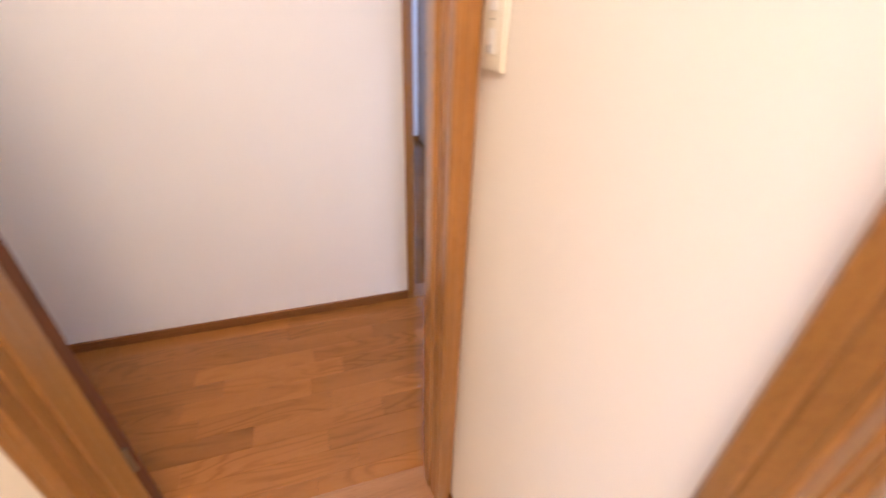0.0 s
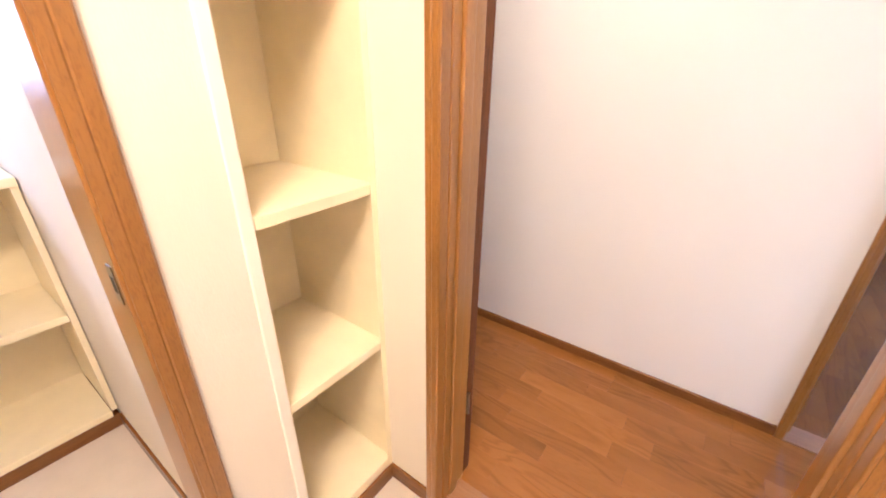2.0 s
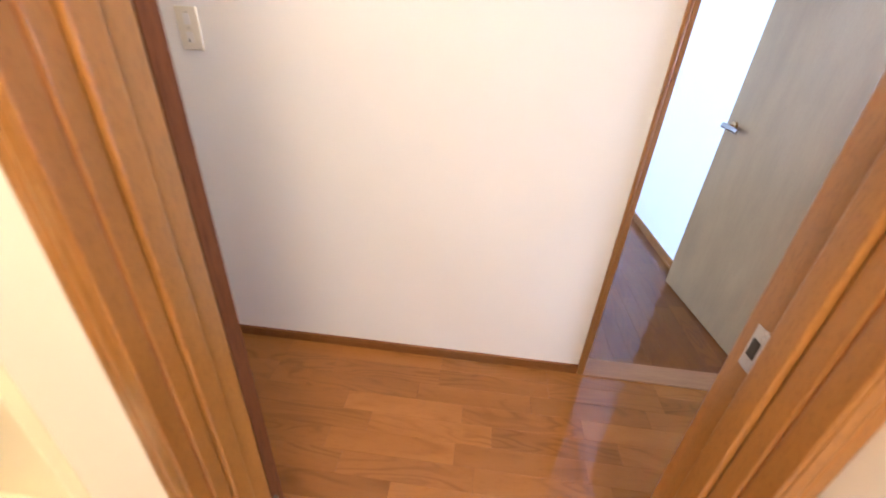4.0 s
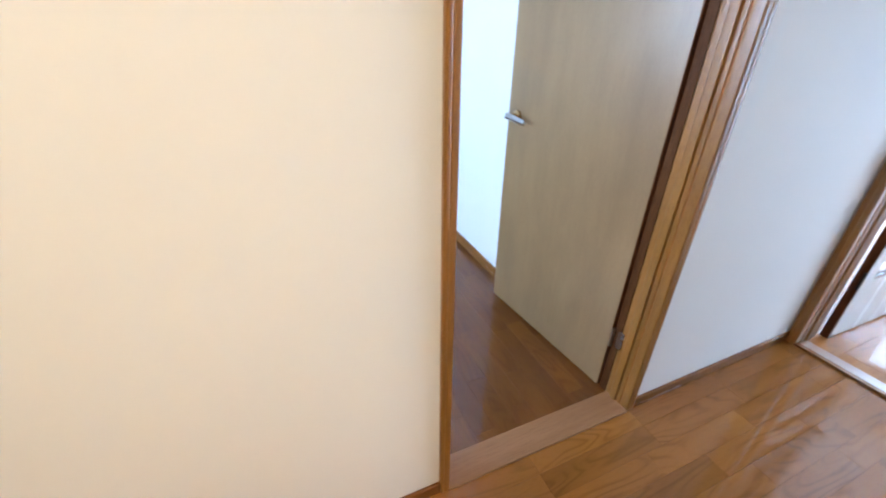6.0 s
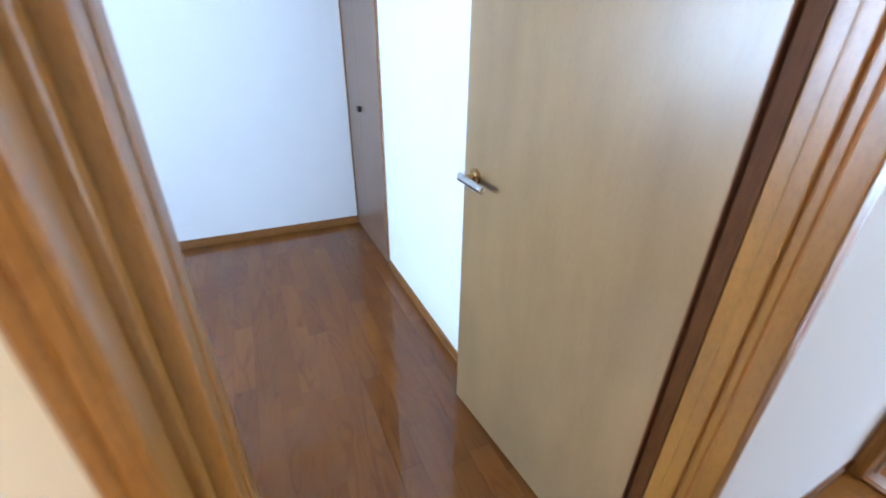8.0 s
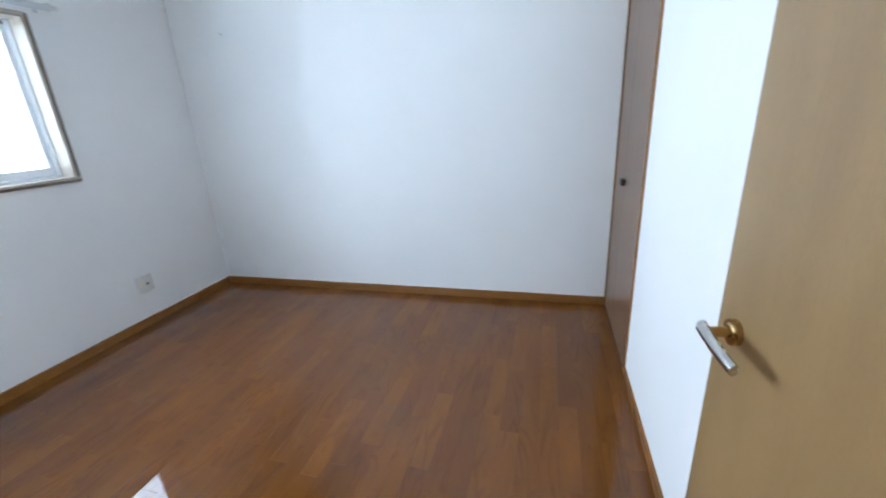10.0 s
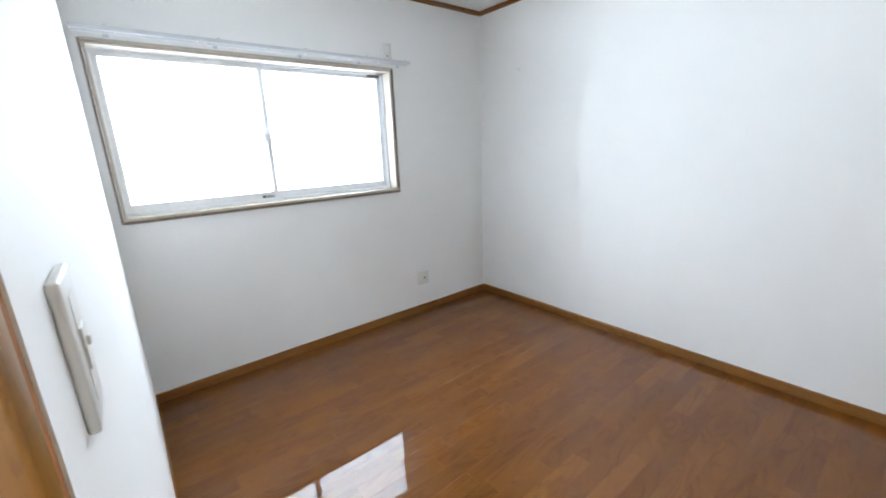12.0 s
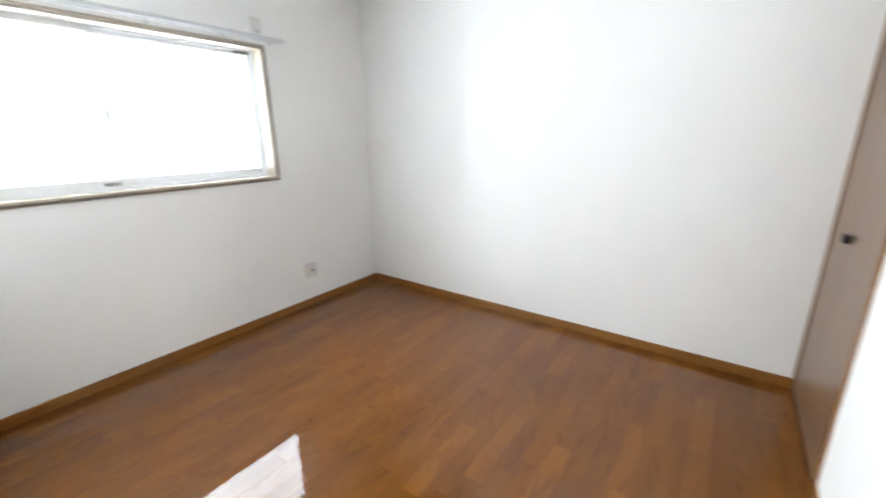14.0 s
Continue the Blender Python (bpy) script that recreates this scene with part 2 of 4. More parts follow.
SHELF = plain("cream_shelf_board", (0.93, 0.84, 0.60), 0.42, scale=12.0, vary=0.03)
PLATE = plain("ivory_plastic", (0.74, 0.70, 0.58), 0.35, vary=0.03)
PLATE_WHITE = plain("white_plastic", (0.76, 0.75, 0.71), 0.35, vary=0.03)
WHITE_BEAD = plain("white_corner_bead", (0.90, 0.88, 0.80), 0.40, scale=12.0, vary=0.02)
PILOT = plain("grey_green_print", (0.16, 0.16, 0.14), 0.5)
DARK = plain("dark_slot", (0.03, 0.028, 0.025), 0.6)
ALU = plain("silver_aluminium", (0.84, 0.85, 0.86), 0.38, 0.15, vary=0.04)
BRASS = plain("aged_brass", (0.52, 0.36, 0.17), 0.26, 1.0, vary=0.12)
STEEL = plain("brushed_steel", (0.62, 0.61, 0.59), 0.26, 1.0, vary=0.08)
DULL = plain("dulled_steel", (0.25, 0.22, 0.19), 0.32, 1.0, vary=0.10)
BLACK = plain("black_metal", (0.025, 0.022, 0.02), 0.4, 0.4)
WHITE_DOOR = plain("white_painted_door", (0.74, 0.75, 0.76), 0.35, vary=0.03)
LEAF_WOOD = wood("glazed_door_wood", (0.19, 0.160, 0.115), (0.165, 0.136, 0.095), 0.25, (7, 7, 0.45), wear=0.2, coat=0.6)
TRIM_DARK = wood("window_trim_wood", (0.205, 0.155, 0.118), (0.165, 0.122, 0.092), 0.4, (14, 0.9, 0.9), wear=0.3)
# Pale window wood; on the bedroom window its paleness is painted daylight glare.
PALE_WOOD = wood("pale_window_wood", (0.52, 0.46, 0.38), (0.46, 0.40, 0.32), 0.4, (14, 0.9, 0.9), wear=0.2)
SILL_GREY = plain("grey_brown_sill", (0.20, 0.185, 0.17), 0.45)
SOCKET = plain("grey_white_plastic", (0.68, 0.68, 0.65), 0.35, vary=0.03)
RAIL = plain("rail_aluminium", (0.60, 0.61, 0.62), 0.4, 0.2, vary=0.03, bumpy=0.0)
OUTER = plain("grey_siding", (0.55, 0.54, 0.52), 0.8, vary=0.1, scale=6)

GLASS, gt, gp = material("clear_glass", 0.02)
gp.inputs["Transmission Weight"].default_value = 1.0
gp.inputs["IOR"].default_value = 1.45
DIFFUSER, dt, dp = material("lamp_diffuser", 0.5)
dp.inputs["Base Color"].default_value = (0.9, 0.86, 0.78, 1)
dp.inputs["Emission Color"].default_value = (1.0, 0.75, 0.45, 1)
dp.inputs["Emission Strength"].default_value = 2.0


def backdrop_material(name, strength):
    """Overcast distance: a pale yard below and a bright sky above, with soft uprights."""
    m = bpy.data.materials.new(name)
    m.use_nodes = True
    nt = m.node_tree
    nt.nodes.remove(nt.nodes["Principled BSDF"])
    em = nt.nodes.new("ShaderNodeEmission")
    vec = coords(nt, (1, 1, 1))
    sep = nt.nodes.new("ShaderNodeSeparateXYZ")
    nt.links.new(vec, sep.inputs["Vector"])
    wave = node(nt, "ShaderNodeTexWave", Scale=1.1, Distortion=0.6, Detail=1.0)
    wave.bands_direction = "Y"
    nt.links.new(vec, wave.inputs["Vector"])
    bars = ramp(nt, wave.outputs["Fac"], (0.06, (0.6, 0.62, 0.65)), (0.25, (1, 1, 1)))
    zr = node(nt, "ShaderNodeMapRange", From_Min=0.0, From_Max=4.0)
    nt.links.new(sep.outputs["Z"], zr.inputs["Value"])
    tone = ramp(nt, zr.outputs["Result"], (0.0, (0.62, 0.62, 0.60)), (0.30, (0.72, 0.72, 0.71)), (0.42, (1.0, 1.0, 1.0)), (1.0, (1.0, 1.0, 1.0)))
    col = mix(nt, 1.0, bars, tone, "MULTIPLY")
    col = mix(nt, 1.0, col, (0.74, 0.90, 1.08), "MULTIPLY")
    nt.links.new(col, em.inputs["Color"])
    em.inputs["Strength"].default_value = strength
    nt.links.new(em.outputs["Emission"], nt.nodes["Material Output"].inputs["Surface"])
    return m


BACKDROP = backdrop_material("bright_overcast_yard", BED_GLOW)

# ---- plan ----
CEIL = 2.50
HALL_N, BED_S = 0.0, 0.096           # both faces of the wall between hall and bedroom
WASH_N, HALL_S = -1.02, -0.89       # both faces of the wall between washroom and hall
BED_W, BED_E, BED_N = -2.435, 0.757, 2.823
WASH_W, WASH_E, WASH_S = -1.105, -0.127, -3.0
END_W, END_E = 1.755, 1.895         # wall at the hall's end
LIV_E, LIV_N, LIV_S = 5.30, 1.20, -3.20
OUT_W = -2.585                      # outer face of the west wall
BED_DOOR = (0.008, 0.742)           # clear openings
WASH_DOOR = (-0.905, -0.170)
LIV_DOOR = (-0.745, -0.045)
HEAD = 2.00
WIN_Y, WIN_Z = (0.146, 1.880), (1.085, 1.968)

structure("wall_bedroom_south", boxes((OUT_W, BED_DOOR[0] - 0.02, HALL_N, BED_S, 0, CEIL), (BED_DOOR[1] + 0.02, END_E, HALL_N, BED_S, 0, CEIL),
          (BED_DOOR[0] - 0.02, BED_DOOR[1] + 0.02, HALL_N, BED_S, HEAD + 0.02, CEIL)), PAPER, "white papered wall between hall and bedroom", "wall")
structure("wall_washroom_north", boxes((OUT_W, WASH_DOOR[0] - 0.02, WASH_N, HALL_S, 0, CEIL), (WASH_DOOR[1] + 0.02, END_E, WASH_N, HALL_S, 0, CEIL),
          (WASH_DOOR[0] - 0.02, WASH_DOOR[1] + 0.02, WASH_N, HALL_S, HEAD + 0.02, CEIL)), PAPER_CREAM, "off-white papered wall between washroom and hall", "wall")
structure("wall_west", boxes((OUT_W, BED_W, BED_S, WIN_Y[0], 0, CEIL), (OUT_W, BED_W, WIN_Y[1], BED_N + 0.13, 0, CEIL),
          (OUT_W, BED_W, WIN_Y[0], WIN_Y[1], 0, WIN_Z[0]), (OUT_W, BED_W, WIN_Y[0], WIN_Y[1], WIN_Z[1], CEIL)), PAPER, "white papered outer wall with a wide window", "wall")
structure("wall_bedroom_north", boxes((BED_W, BED_E + 0.75, BED_N, BED_N + 0.13, 0, CEIL)), PAPER, "plain white papered bedroom wall", "wall")
CL_Y, CL_TOP = (2.010, BED_N), 2.20
structure("wall_bedroom_east", boxes((BED_E, BED_E + 0.10, BED_S, CL_Y[0], 0, CEIL), (BED_E, BED_E + 0.10, CL_Y[0], CL_Y[1], CL_TOP, CEIL)), PAPER, "white papered wall beside the closet", "wall")
structure("wall_closet_back", boxes((BED_E + 0.65, BED_E + 0.75, CL_Y[0] - 0.1, BED_N, 0, CEIL), (BED_E + 0.10, BED_E + 0.65, CL_Y[0] - 0.1, CL_Y[0], 0, CEIL)), PAPER, "plain closet walls behind the doors", "wall")
structure("wall_hall_end", boxes((END_W, END_E, LIV_DOOR[1] + 0.02, HALL_N, 0, CEIL), (END_W, END_E, HALL_S, LIV_DOOR[0] - 0.02, 0, CEIL),
          (END_W, END_E, LIV_DOOR[0] - 0.02, LIV_DOOR[1] + 0.02, HEAD + 0.02, CEIL)), PAPER, "white papered wall at the hall's end", "wall")
structure("wall_hall_west", boxes((OUT_W, -2.45, HALL_S, HALL_N, 0, CEIL)), PAPER, "plain white wall closing the hall", "wall")
REC_Y, REC_X = (-1.335, WASH_N), -1.50
WCD = (-2.28, -1.548)
structure("wall_washroom_west", boxes((-1.205, WASH_W, WCD[1] + 0.02, REC_Y[0], 0, CEIL), (-1.205, WASH_W, -2.33, WCD[0] - 0.02, 0, CEIL), (-1.205, WASH_W, WASH_S, -2.33, 0, CEIL),
          (-1.205, WASH_W, WCD[0] - 0.02, WCD[1] + 0.02, HEAD + 0.02, CEIL), (REC_X - 0.05, REC_X, -1.495, WASH_N, 0, CEIL), (REC_X, WASH_W, REC_Y[0], REC_Y[1], 2.25, CEIL)),
          PAPER_CREAM, "cream papered wall with a shelf recess and a doorway", "wall")
structure("wall_wc_north", boxes((OUT_W, REC_X - 0.05, -1.495, WASH_N, 0, CEIL), (REC_X, -1.205, -1.495, REC_Y[0], 0, CEIL)), PAPER_CREAM, "cream papered toilet room wall", "wall")
structure("wall_wc_west", boxes((OUT_W, -2.45, -2.45, -2.30, 0, CEIL), (OUT_W, -2.45, -1.55, -1.495, 0, CEIL), (OUT_W, -2.45, -2.30, -1.55, 0, 1.14), (OUT_W, -2.45, -2.30, -1.55, 1.90, CEIL)), PAPER_CREAM, "cream papered outer wall with a small window", "wall")
structure("wall_wc_south", boxes((OUT_W, -1.205, -2.55, -2.45, 0, CEIL)), PAPER_CREAM, "plain cream toilet room wall", "wall")
EDOOR = (-2.30, -1.572)
structure("wall_washroom_east", boxes((WASH_E, WASH_E + 0.12, EDOOR[1] + 0.02, WASH_N, 0, CEIL), (WASH_E, WASH_E + 0.12, WASH_S, EDOOR[0] - 0.02, 0, CEIL),
          (WASH_E, WASH_E + 0.12, EDOOR[0] - 0.02, EDOOR[1] + 0.02, HEAD + 0.02, CEIL)), PAPER_CREAM, "cream papered wall with a bathroom doorway", "wall")
structure("wall_washroom_south", boxes((-1.205, WASH_E + 0.12, WASH_S - 0.1, WASH_S, 0, CEIL)), PAPER_CREAM, "plain cream washroom wall", "wall")
structure("wall_bathroom", boxes((1.1, 1.2, WASH_S, WASH_N, 0, CEIL), (WASH_E + 0.12, 1.1, WASH_S - 0.1, WASH_S, 0, CEIL)), PAPER_CREAM, "plain cream walls beyond the doorway", "wall")
LW = (-2.60, 1.02)
structure("wall_living_east", boxes((LIV_E, LIV_E + 0.15, LW[1], LIV_N, 0, CEIL), (LIV_E, LIV_E + 0.15, LIV_S, LW[0], 0, CEIL), (LIV_E, LIV_E + 0.15, LW[0], LW[1], 2.05, CEIL)), PAPER, "white wall with a tall garden window", "wall")
structure("wall_living_north", boxes((END_E, LIV_E + 0.15, LIV_N, LIV_N + 0.12, 0, CEIL), (END_E - 0.1, END_E, BED_S, LIV_N + 0.12, 0, CEIL)), PAPER, "plain white living room wall", "wall")
structure("wall_living_south", boxes((END_E, LIV_E + 0.15, LIV_S - 0.12, LIV_S, 0, CEIL), (END_E - 0.1, END_E, LIV_S - 0.12, WASH_N, 0, CEIL)), PAPER, "plain white living room walls", "wall")
structure("ceiling", boxes((OUT_W, LIV_E + 0.15, LIV_S - 0.12, BED_N + 0.13, CEIL, CEIL + 0.1)), CEILING, "white papered ceiling", "ceiling")
structure("ground", boxes((-60, 60, -60, 60, -0.62, -0.5)), OUTER, "pale ground outside the house", "ground")
bd = bmesh.new()
box(bd, -3.92, -3.90, -2.9, 5.0, -0.45, 6.5)
structure("backdrop_west", bd, BACKDROP, "bright overcast distance outside the window", "backdrop")


# ---- floors ----
def strip_mesh(name, lx, ly, mat):
    """One floor strip, its top edge slightly eased, its origin at the middle of the top."""
    bm = bmesh.new()
    e, d = 0.00015, 0.008
    rings = []
    for ox, z in ((0.0, -d), (0.0, -0.0002), (e, 0.0)):
        rings.append([bm.verts.new((sx * (lx / 2 - ox), sy * (ly / 2 - ox), z)) for sx, sy in ((-1, -1), (1, -1), (1, 1), (-1, 1))])
    for a, b in zip(rings, rings[1:]):
        for k in range(4):
            bm.faces.new((a[k], a[(k + 1) % 4], b[(k + 1) % 4], b[k]))
    bm.faces.new(rings[-1])
    return mesh_of(name, bm, mat)


def strip_floor(name, x0, x1, y0, y1, along, label, width=0.0838, length=0.455, seed=1):
    floor = structure(name, boxes((x0, x1, y0, y1, -0.05, -0.006)), SUBFLOOR, label, "floor")
    rnd = random.Random(seed)
    gap = 0.0004
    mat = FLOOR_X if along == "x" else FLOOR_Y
    cache = {}
    a0, a1, b0, b1 = (x0, x1, y0, y1) if along == "x" else (y0, y1, x0, x1)
    rows = max(1, round((b1 - b0) / width))
    w = (b1 - b0) / rows
    for r in range(rows):
        a = a0 - rnd.uniform(0.05, 1.0) * length
        while a < a1 - 0.01:
            s, e = max(a, a0), min(a + length, a1)
            if e - s > 0.02:
                key = round(e - s, 3)
                if key not in cache:
                    dims = (e - s - gap, w - gap) if along == "x" else (w - gap, e - s - gap)
                    cache[key] = strip_mesh("plank", dims[0], dims[1], mat)
                ob = new("plank", cache[key])
                ob.parent = floor
                mid, across = (s + e) / 2, b0 + (r + 0.5) * w
                ob.location = (mid, across, 0) if along == "x" else (across, mid, 0)
            a += length
    return floor


structure("floor_washroom", boxes((-2.45, 1.1, WASH_S, WASH_N + 0.03, -0.05, 0.0)), VINYL, "cream vinyl floor of washroom and toilet", "floor")


# ---- door frames ----
def frame_post(name, parent, u, side, v0, v1, z1, axis, w0=0.042, w1=0.042, proud=(0.0, 0.002, 0.009, 0.0), flat=False):
    """An upright of a door frame with stepped mouldings. u: its opening face; side: +1 when the opening lies at greater u; v0..v1: the wall's faces; axis: the wall's run."""
    def poly(pts):
        return [(u + side * a, b) if axis == "x" else (b, u + side * a) for a, b in pts]
    t = v1 - v0
    core = bmesh.new()
    prism(core, poly([(-0.020, v0 + 0.002), (-0.0022, v0 + 0.002), (-0.0022, v1 - 0.002), (-0.020, v1 - 0.002)]), 0.0, z1)
    post = part(name, core, GROOVE, parent)
    # jamb boards, parted by narrow grooves
    e0, e1 = (0.012 if w0 else -0.001), (0.012 if w1 else -0.001)
    cuts = [(v0 - e0, v0 + 0.020, proud[0]), (v0 + 0.0225, v0 + t * 0.40, proud[1]), (v0 + t * 0.40 + 0.0022, v0 + t * 0.70, proud[2]), (v0 + t * 0.70 + 0.001, v1 + e1, proud[3])]
    if flat:
        cuts = [(v0 - e0, v1 + e1, 0.0)]
    for a, b, out in cuts:
        bm = bmesh.new()
        ease = [(-0.006, 0.0), (-0.0022, 0.0002), (-0.0009, 0.0010), (-0.0002, 0.0022), (0.0, 0.0036)]
        prism(bm, poly([(min(out + d, out - 0.0001) if k else -0.006, a + e) for k, (d, e) in enumerate(ease)] + [(min(out + d, out - 0.0001) if k else -0.006, b - e) for k, (d, e) in reversed(list(enumerate(ease)))]), 0.0, z1 + 0.001)
        part("jamb_board", bm, TRIM, post, smooth=True)
    for s, w, width in ((-1, v0, w0), (1, v1, w1)):
        if not width:
            continue
        bm = bmesh.new()
        g = -0.0065 - (width - 0.0065) * 0.45
        prism(bm, poly([(-width, w), (-width, w + s * 0.009), (-width + 0.004, w + s * 0.013), (g - 0.003, w + s * 0.013), (g, w + s * 0.0115), (g + 0.003, w + s * 0.013), (-0.0062, w + s * 0.013), (-0.0062, w)]), 0.0, z1 + 0.001)
        part("casing", bm, TRIM, post)
    return post


def door_frame(name, label, a, b, v0, v1, axis, z1=HEAD, sill=True, sill_mat=None, wa=(0.042, 0.042), wb=(0.042, 0.042), flat=False):
    ob = thing(name, label, "door frame", kind="structure")
    frame_post("frame_post", ob, a, 1, v0, v1, z1, axis, *wa, flat=flat)
    frame_post("frame_post", ob, b, -1, v0, v1, z1, axis, *wb, flat=flat)
    head = (a - 0.042, b + 0.042, v0 - 0.013, v1 + 0.013) if axis == "x" else (v0 - 0.013, v1 + 0.013, a - 0.042, b + 0.042)
    part("frame_head", boxes((*head, z1 + 0.002, z1 + 0.045), bevel=0.002), TRIM_X if axis == "x" else TRIM_Y, ob)
    if sill:
        e = (a - 0.003, b + 0.003, v0 - 0.016, v1 - 0.006) if axis == "x" else (v0 - 0.016, v1 + 0.016, a - 0.003, b + 0.003)
        if axis == "x":
            part("threshold", boxes((*e, -0.01, 0.007), bevel=0.002), sill_mat or SILL, ob)
        else:
            part("nosing", boxes((v0 - 0.014, v0 + 0.012, a - 0.003, b + 0.003, -0.01, 0.010), bevel=0.003), TRIM_Y, ob, "brown nosing strip")
            part("threshold", boxes((v0 + 0.0125, v0 + 0.070, a - 0.003, b + 0.003, -0.01, 0.006), bevel=0.001), sill_mat or SILL, ob)
    return ob


BED_FRAME = door_frame("door_frame_bedroom", "orange-brown wooden frame of the bedroom doorway", *BED_DOOR, HALL_N, BED_S, "x", wa=(0.030, 0, (0.0, 0.006, 0.020, 0.022)), wb=(0.038, 0))
WASH_FRAME = door_frame("door_frame_washroom", "orange-brown wooden frame of the washroom doorway", *WASH_DOOR, WASH_N, HALL_S, "x")
LIV_FRAME = door_frame("door_frame_living", "brown wooden frame of the living room doorway", *LIV_DOOR, END_W, END_E, "y", sill_mat=GLOSS_SILL)
WC_FRAME = door_frame("door_frame_toilet", "brown wooden frame of the toilet doorway", *WCD, -1.205, WASH_W, "y", sill=False, wb=(0.042, 0.052), flat=True)
BATH_FRAME = door_frame("door_frame_bathroom", "brown wooden frame of the bathroom doorway", *EDOOR, WASH_E, WASH_E + 0.12, "y", sill=False)


def strike_plate(parent, x0, x1, y0, y1, z, mat=STEEL):
    """A latch plate let into a jamb."""
    flat_x = (x1 - x0) < (y1 - y0)
    p = part("strike_plate", boxes((x0, x1, y0, y1, z - 0.032, z + 0.032), bevel=0.0005), mat, parent, "small steel latch plate")
    if flat_x:
        part("latch_hole", boxes((x0 - 0.0006, x1 + 0.0006, y0 + 0.006, y1 - 0.004, z - 0.013, z + 0.013)), DARK, p)
    else:
        part("latch_hole", boxes((x0 + 0.006, x1 - 0.004, y0 - 0.0006, y1 + 0.0006, z - 0.013, z + 0.013)), DARK, p)
    return p


strike_plate(WASH_FRAME, WASH_DOOR[1] - 0.0018, WASH_DOOR[1] + 0.002, HALL_S - 0.034, HALL_S - 0.010, 0.968)
strike_plate(WC_FRAME, WASH_W - 0.030, WASH_W - 0.006, WCD[1] - 0.0018, WCD[1] + 0.002, 1.0, DULL)


# ---- doors ----
def lever(parent, at, out, along, mat_grip=STEEL, mat_rose=BRASS, label="lever handle"):
    """A lever on a round rose. out: the way it stands off the leaf; along: the way the grip runs."""
    at, out, along = Vector(at), Vector(out), Vector(along)
    bm = bmesh.new()
    cyl(bm, at + out * 0.005, out, 0.0235, 0.010, 28)
    cyl(bm, at + out * 0.011, out, 0.018, 0.004, 28, 0.013)
    rose = part("rose", bm, mat_rose, parent, "round brass rose", smooth=True)
    neck = cyl(bmesh.new(), at + out * 0.030, out, 0.0095, 0.044, 18)
    part("neck", neck, mat_rose, rose, "", smooth=True)
    pts, rad = [], []
    for i in range(12):
        f = i / 11
        pts.append(at + out * (0.050 + 0.006 * math.sin(f * 2.6)) + along * (-0.012 + 0.118 * f) + Vector((0, 0, 0.003 - 0.010 * f * f)))
        rad.append(0.0098 - 0.0018 * f)
    part("grip", sweep(bmesh.new(), pts, rad, 12, 1.4), mat_grip, rose, label, smooth=True)
    return rose


def hinge(parent, at, z, mat=DULL):
    x, y = at
    bm = cyl(bmesh.new(), (x, y, z), (0, 0, 1), 0.006, 0.085, 14)
    h = part("hinge", bm, mat, parent, "small steel butt hinge", smooth=True)
    return h


def flush_door(name, label, hinge_at, angle, width, z1=1.985, thick=0.036, sign=1, handle=True, hinge_z=0.26):
    """A veneered flush leaf, standing in local axes: x along the leaf from the hinge, y its thickness. angle: degrees of its run."""
    ob = thing(name, label, "door", pose(hinge_at[0], hinge_at[1], 0, 0, 0, angle), "flush doors")
    y0, y1 = (0, thick) if sign > 0 else (-thick, 0)
    part("leaf", boxes((0.0022, width - 0.0022, y0, y1, 0.010, z1), bevel=0.0012), VENEER, ob)
    part("edge_band", boxes((0.0, 0.0020, y0 + 0.001, y1 - 0.001, 0.010, z1)), EDGE, ob, "dark brown hinge edge")
    part("edge_band", boxes((width - 0.0020, width, y0 + 0.001, y1 - 0.001, 0.010, z1)), EDGE, ob, "dark brown lock edge")
    if handle:
        zc = 0.945
        for s, yy in ((1, y1), (-1, y0)):
            lever(ob, (width - 0.062, yy, zc), (0, s, 0), (-1, 0, 0))
        latch = boxes((width - 0.0005, width + 0.0012, (y0 + y1) / 2 - 0.010, (y0 + y1) / 2 + 0.010, zc - 0.035, zc + 0.035))
        part("latch_plate", latch, STEEL, ob, "steel latch plate")
    for z in (hinge_z, 1.74):
        hinge(ob, (-0.004, y1 - 0.004 if sign < 0 else y0 + 0.004), z)
    return ob


flush_door("bedroom_door", "open light brown veneered flush door with a brass lever", (0.729, 0.129), 95.2, 0.725, sign=-1)
flush_door("washroom_door", "brown flush door folded back against the hall wall", (-0.908, HALL_S + 0.015), 178.6, 0.70, sign=-1, hinge_z=0.335)


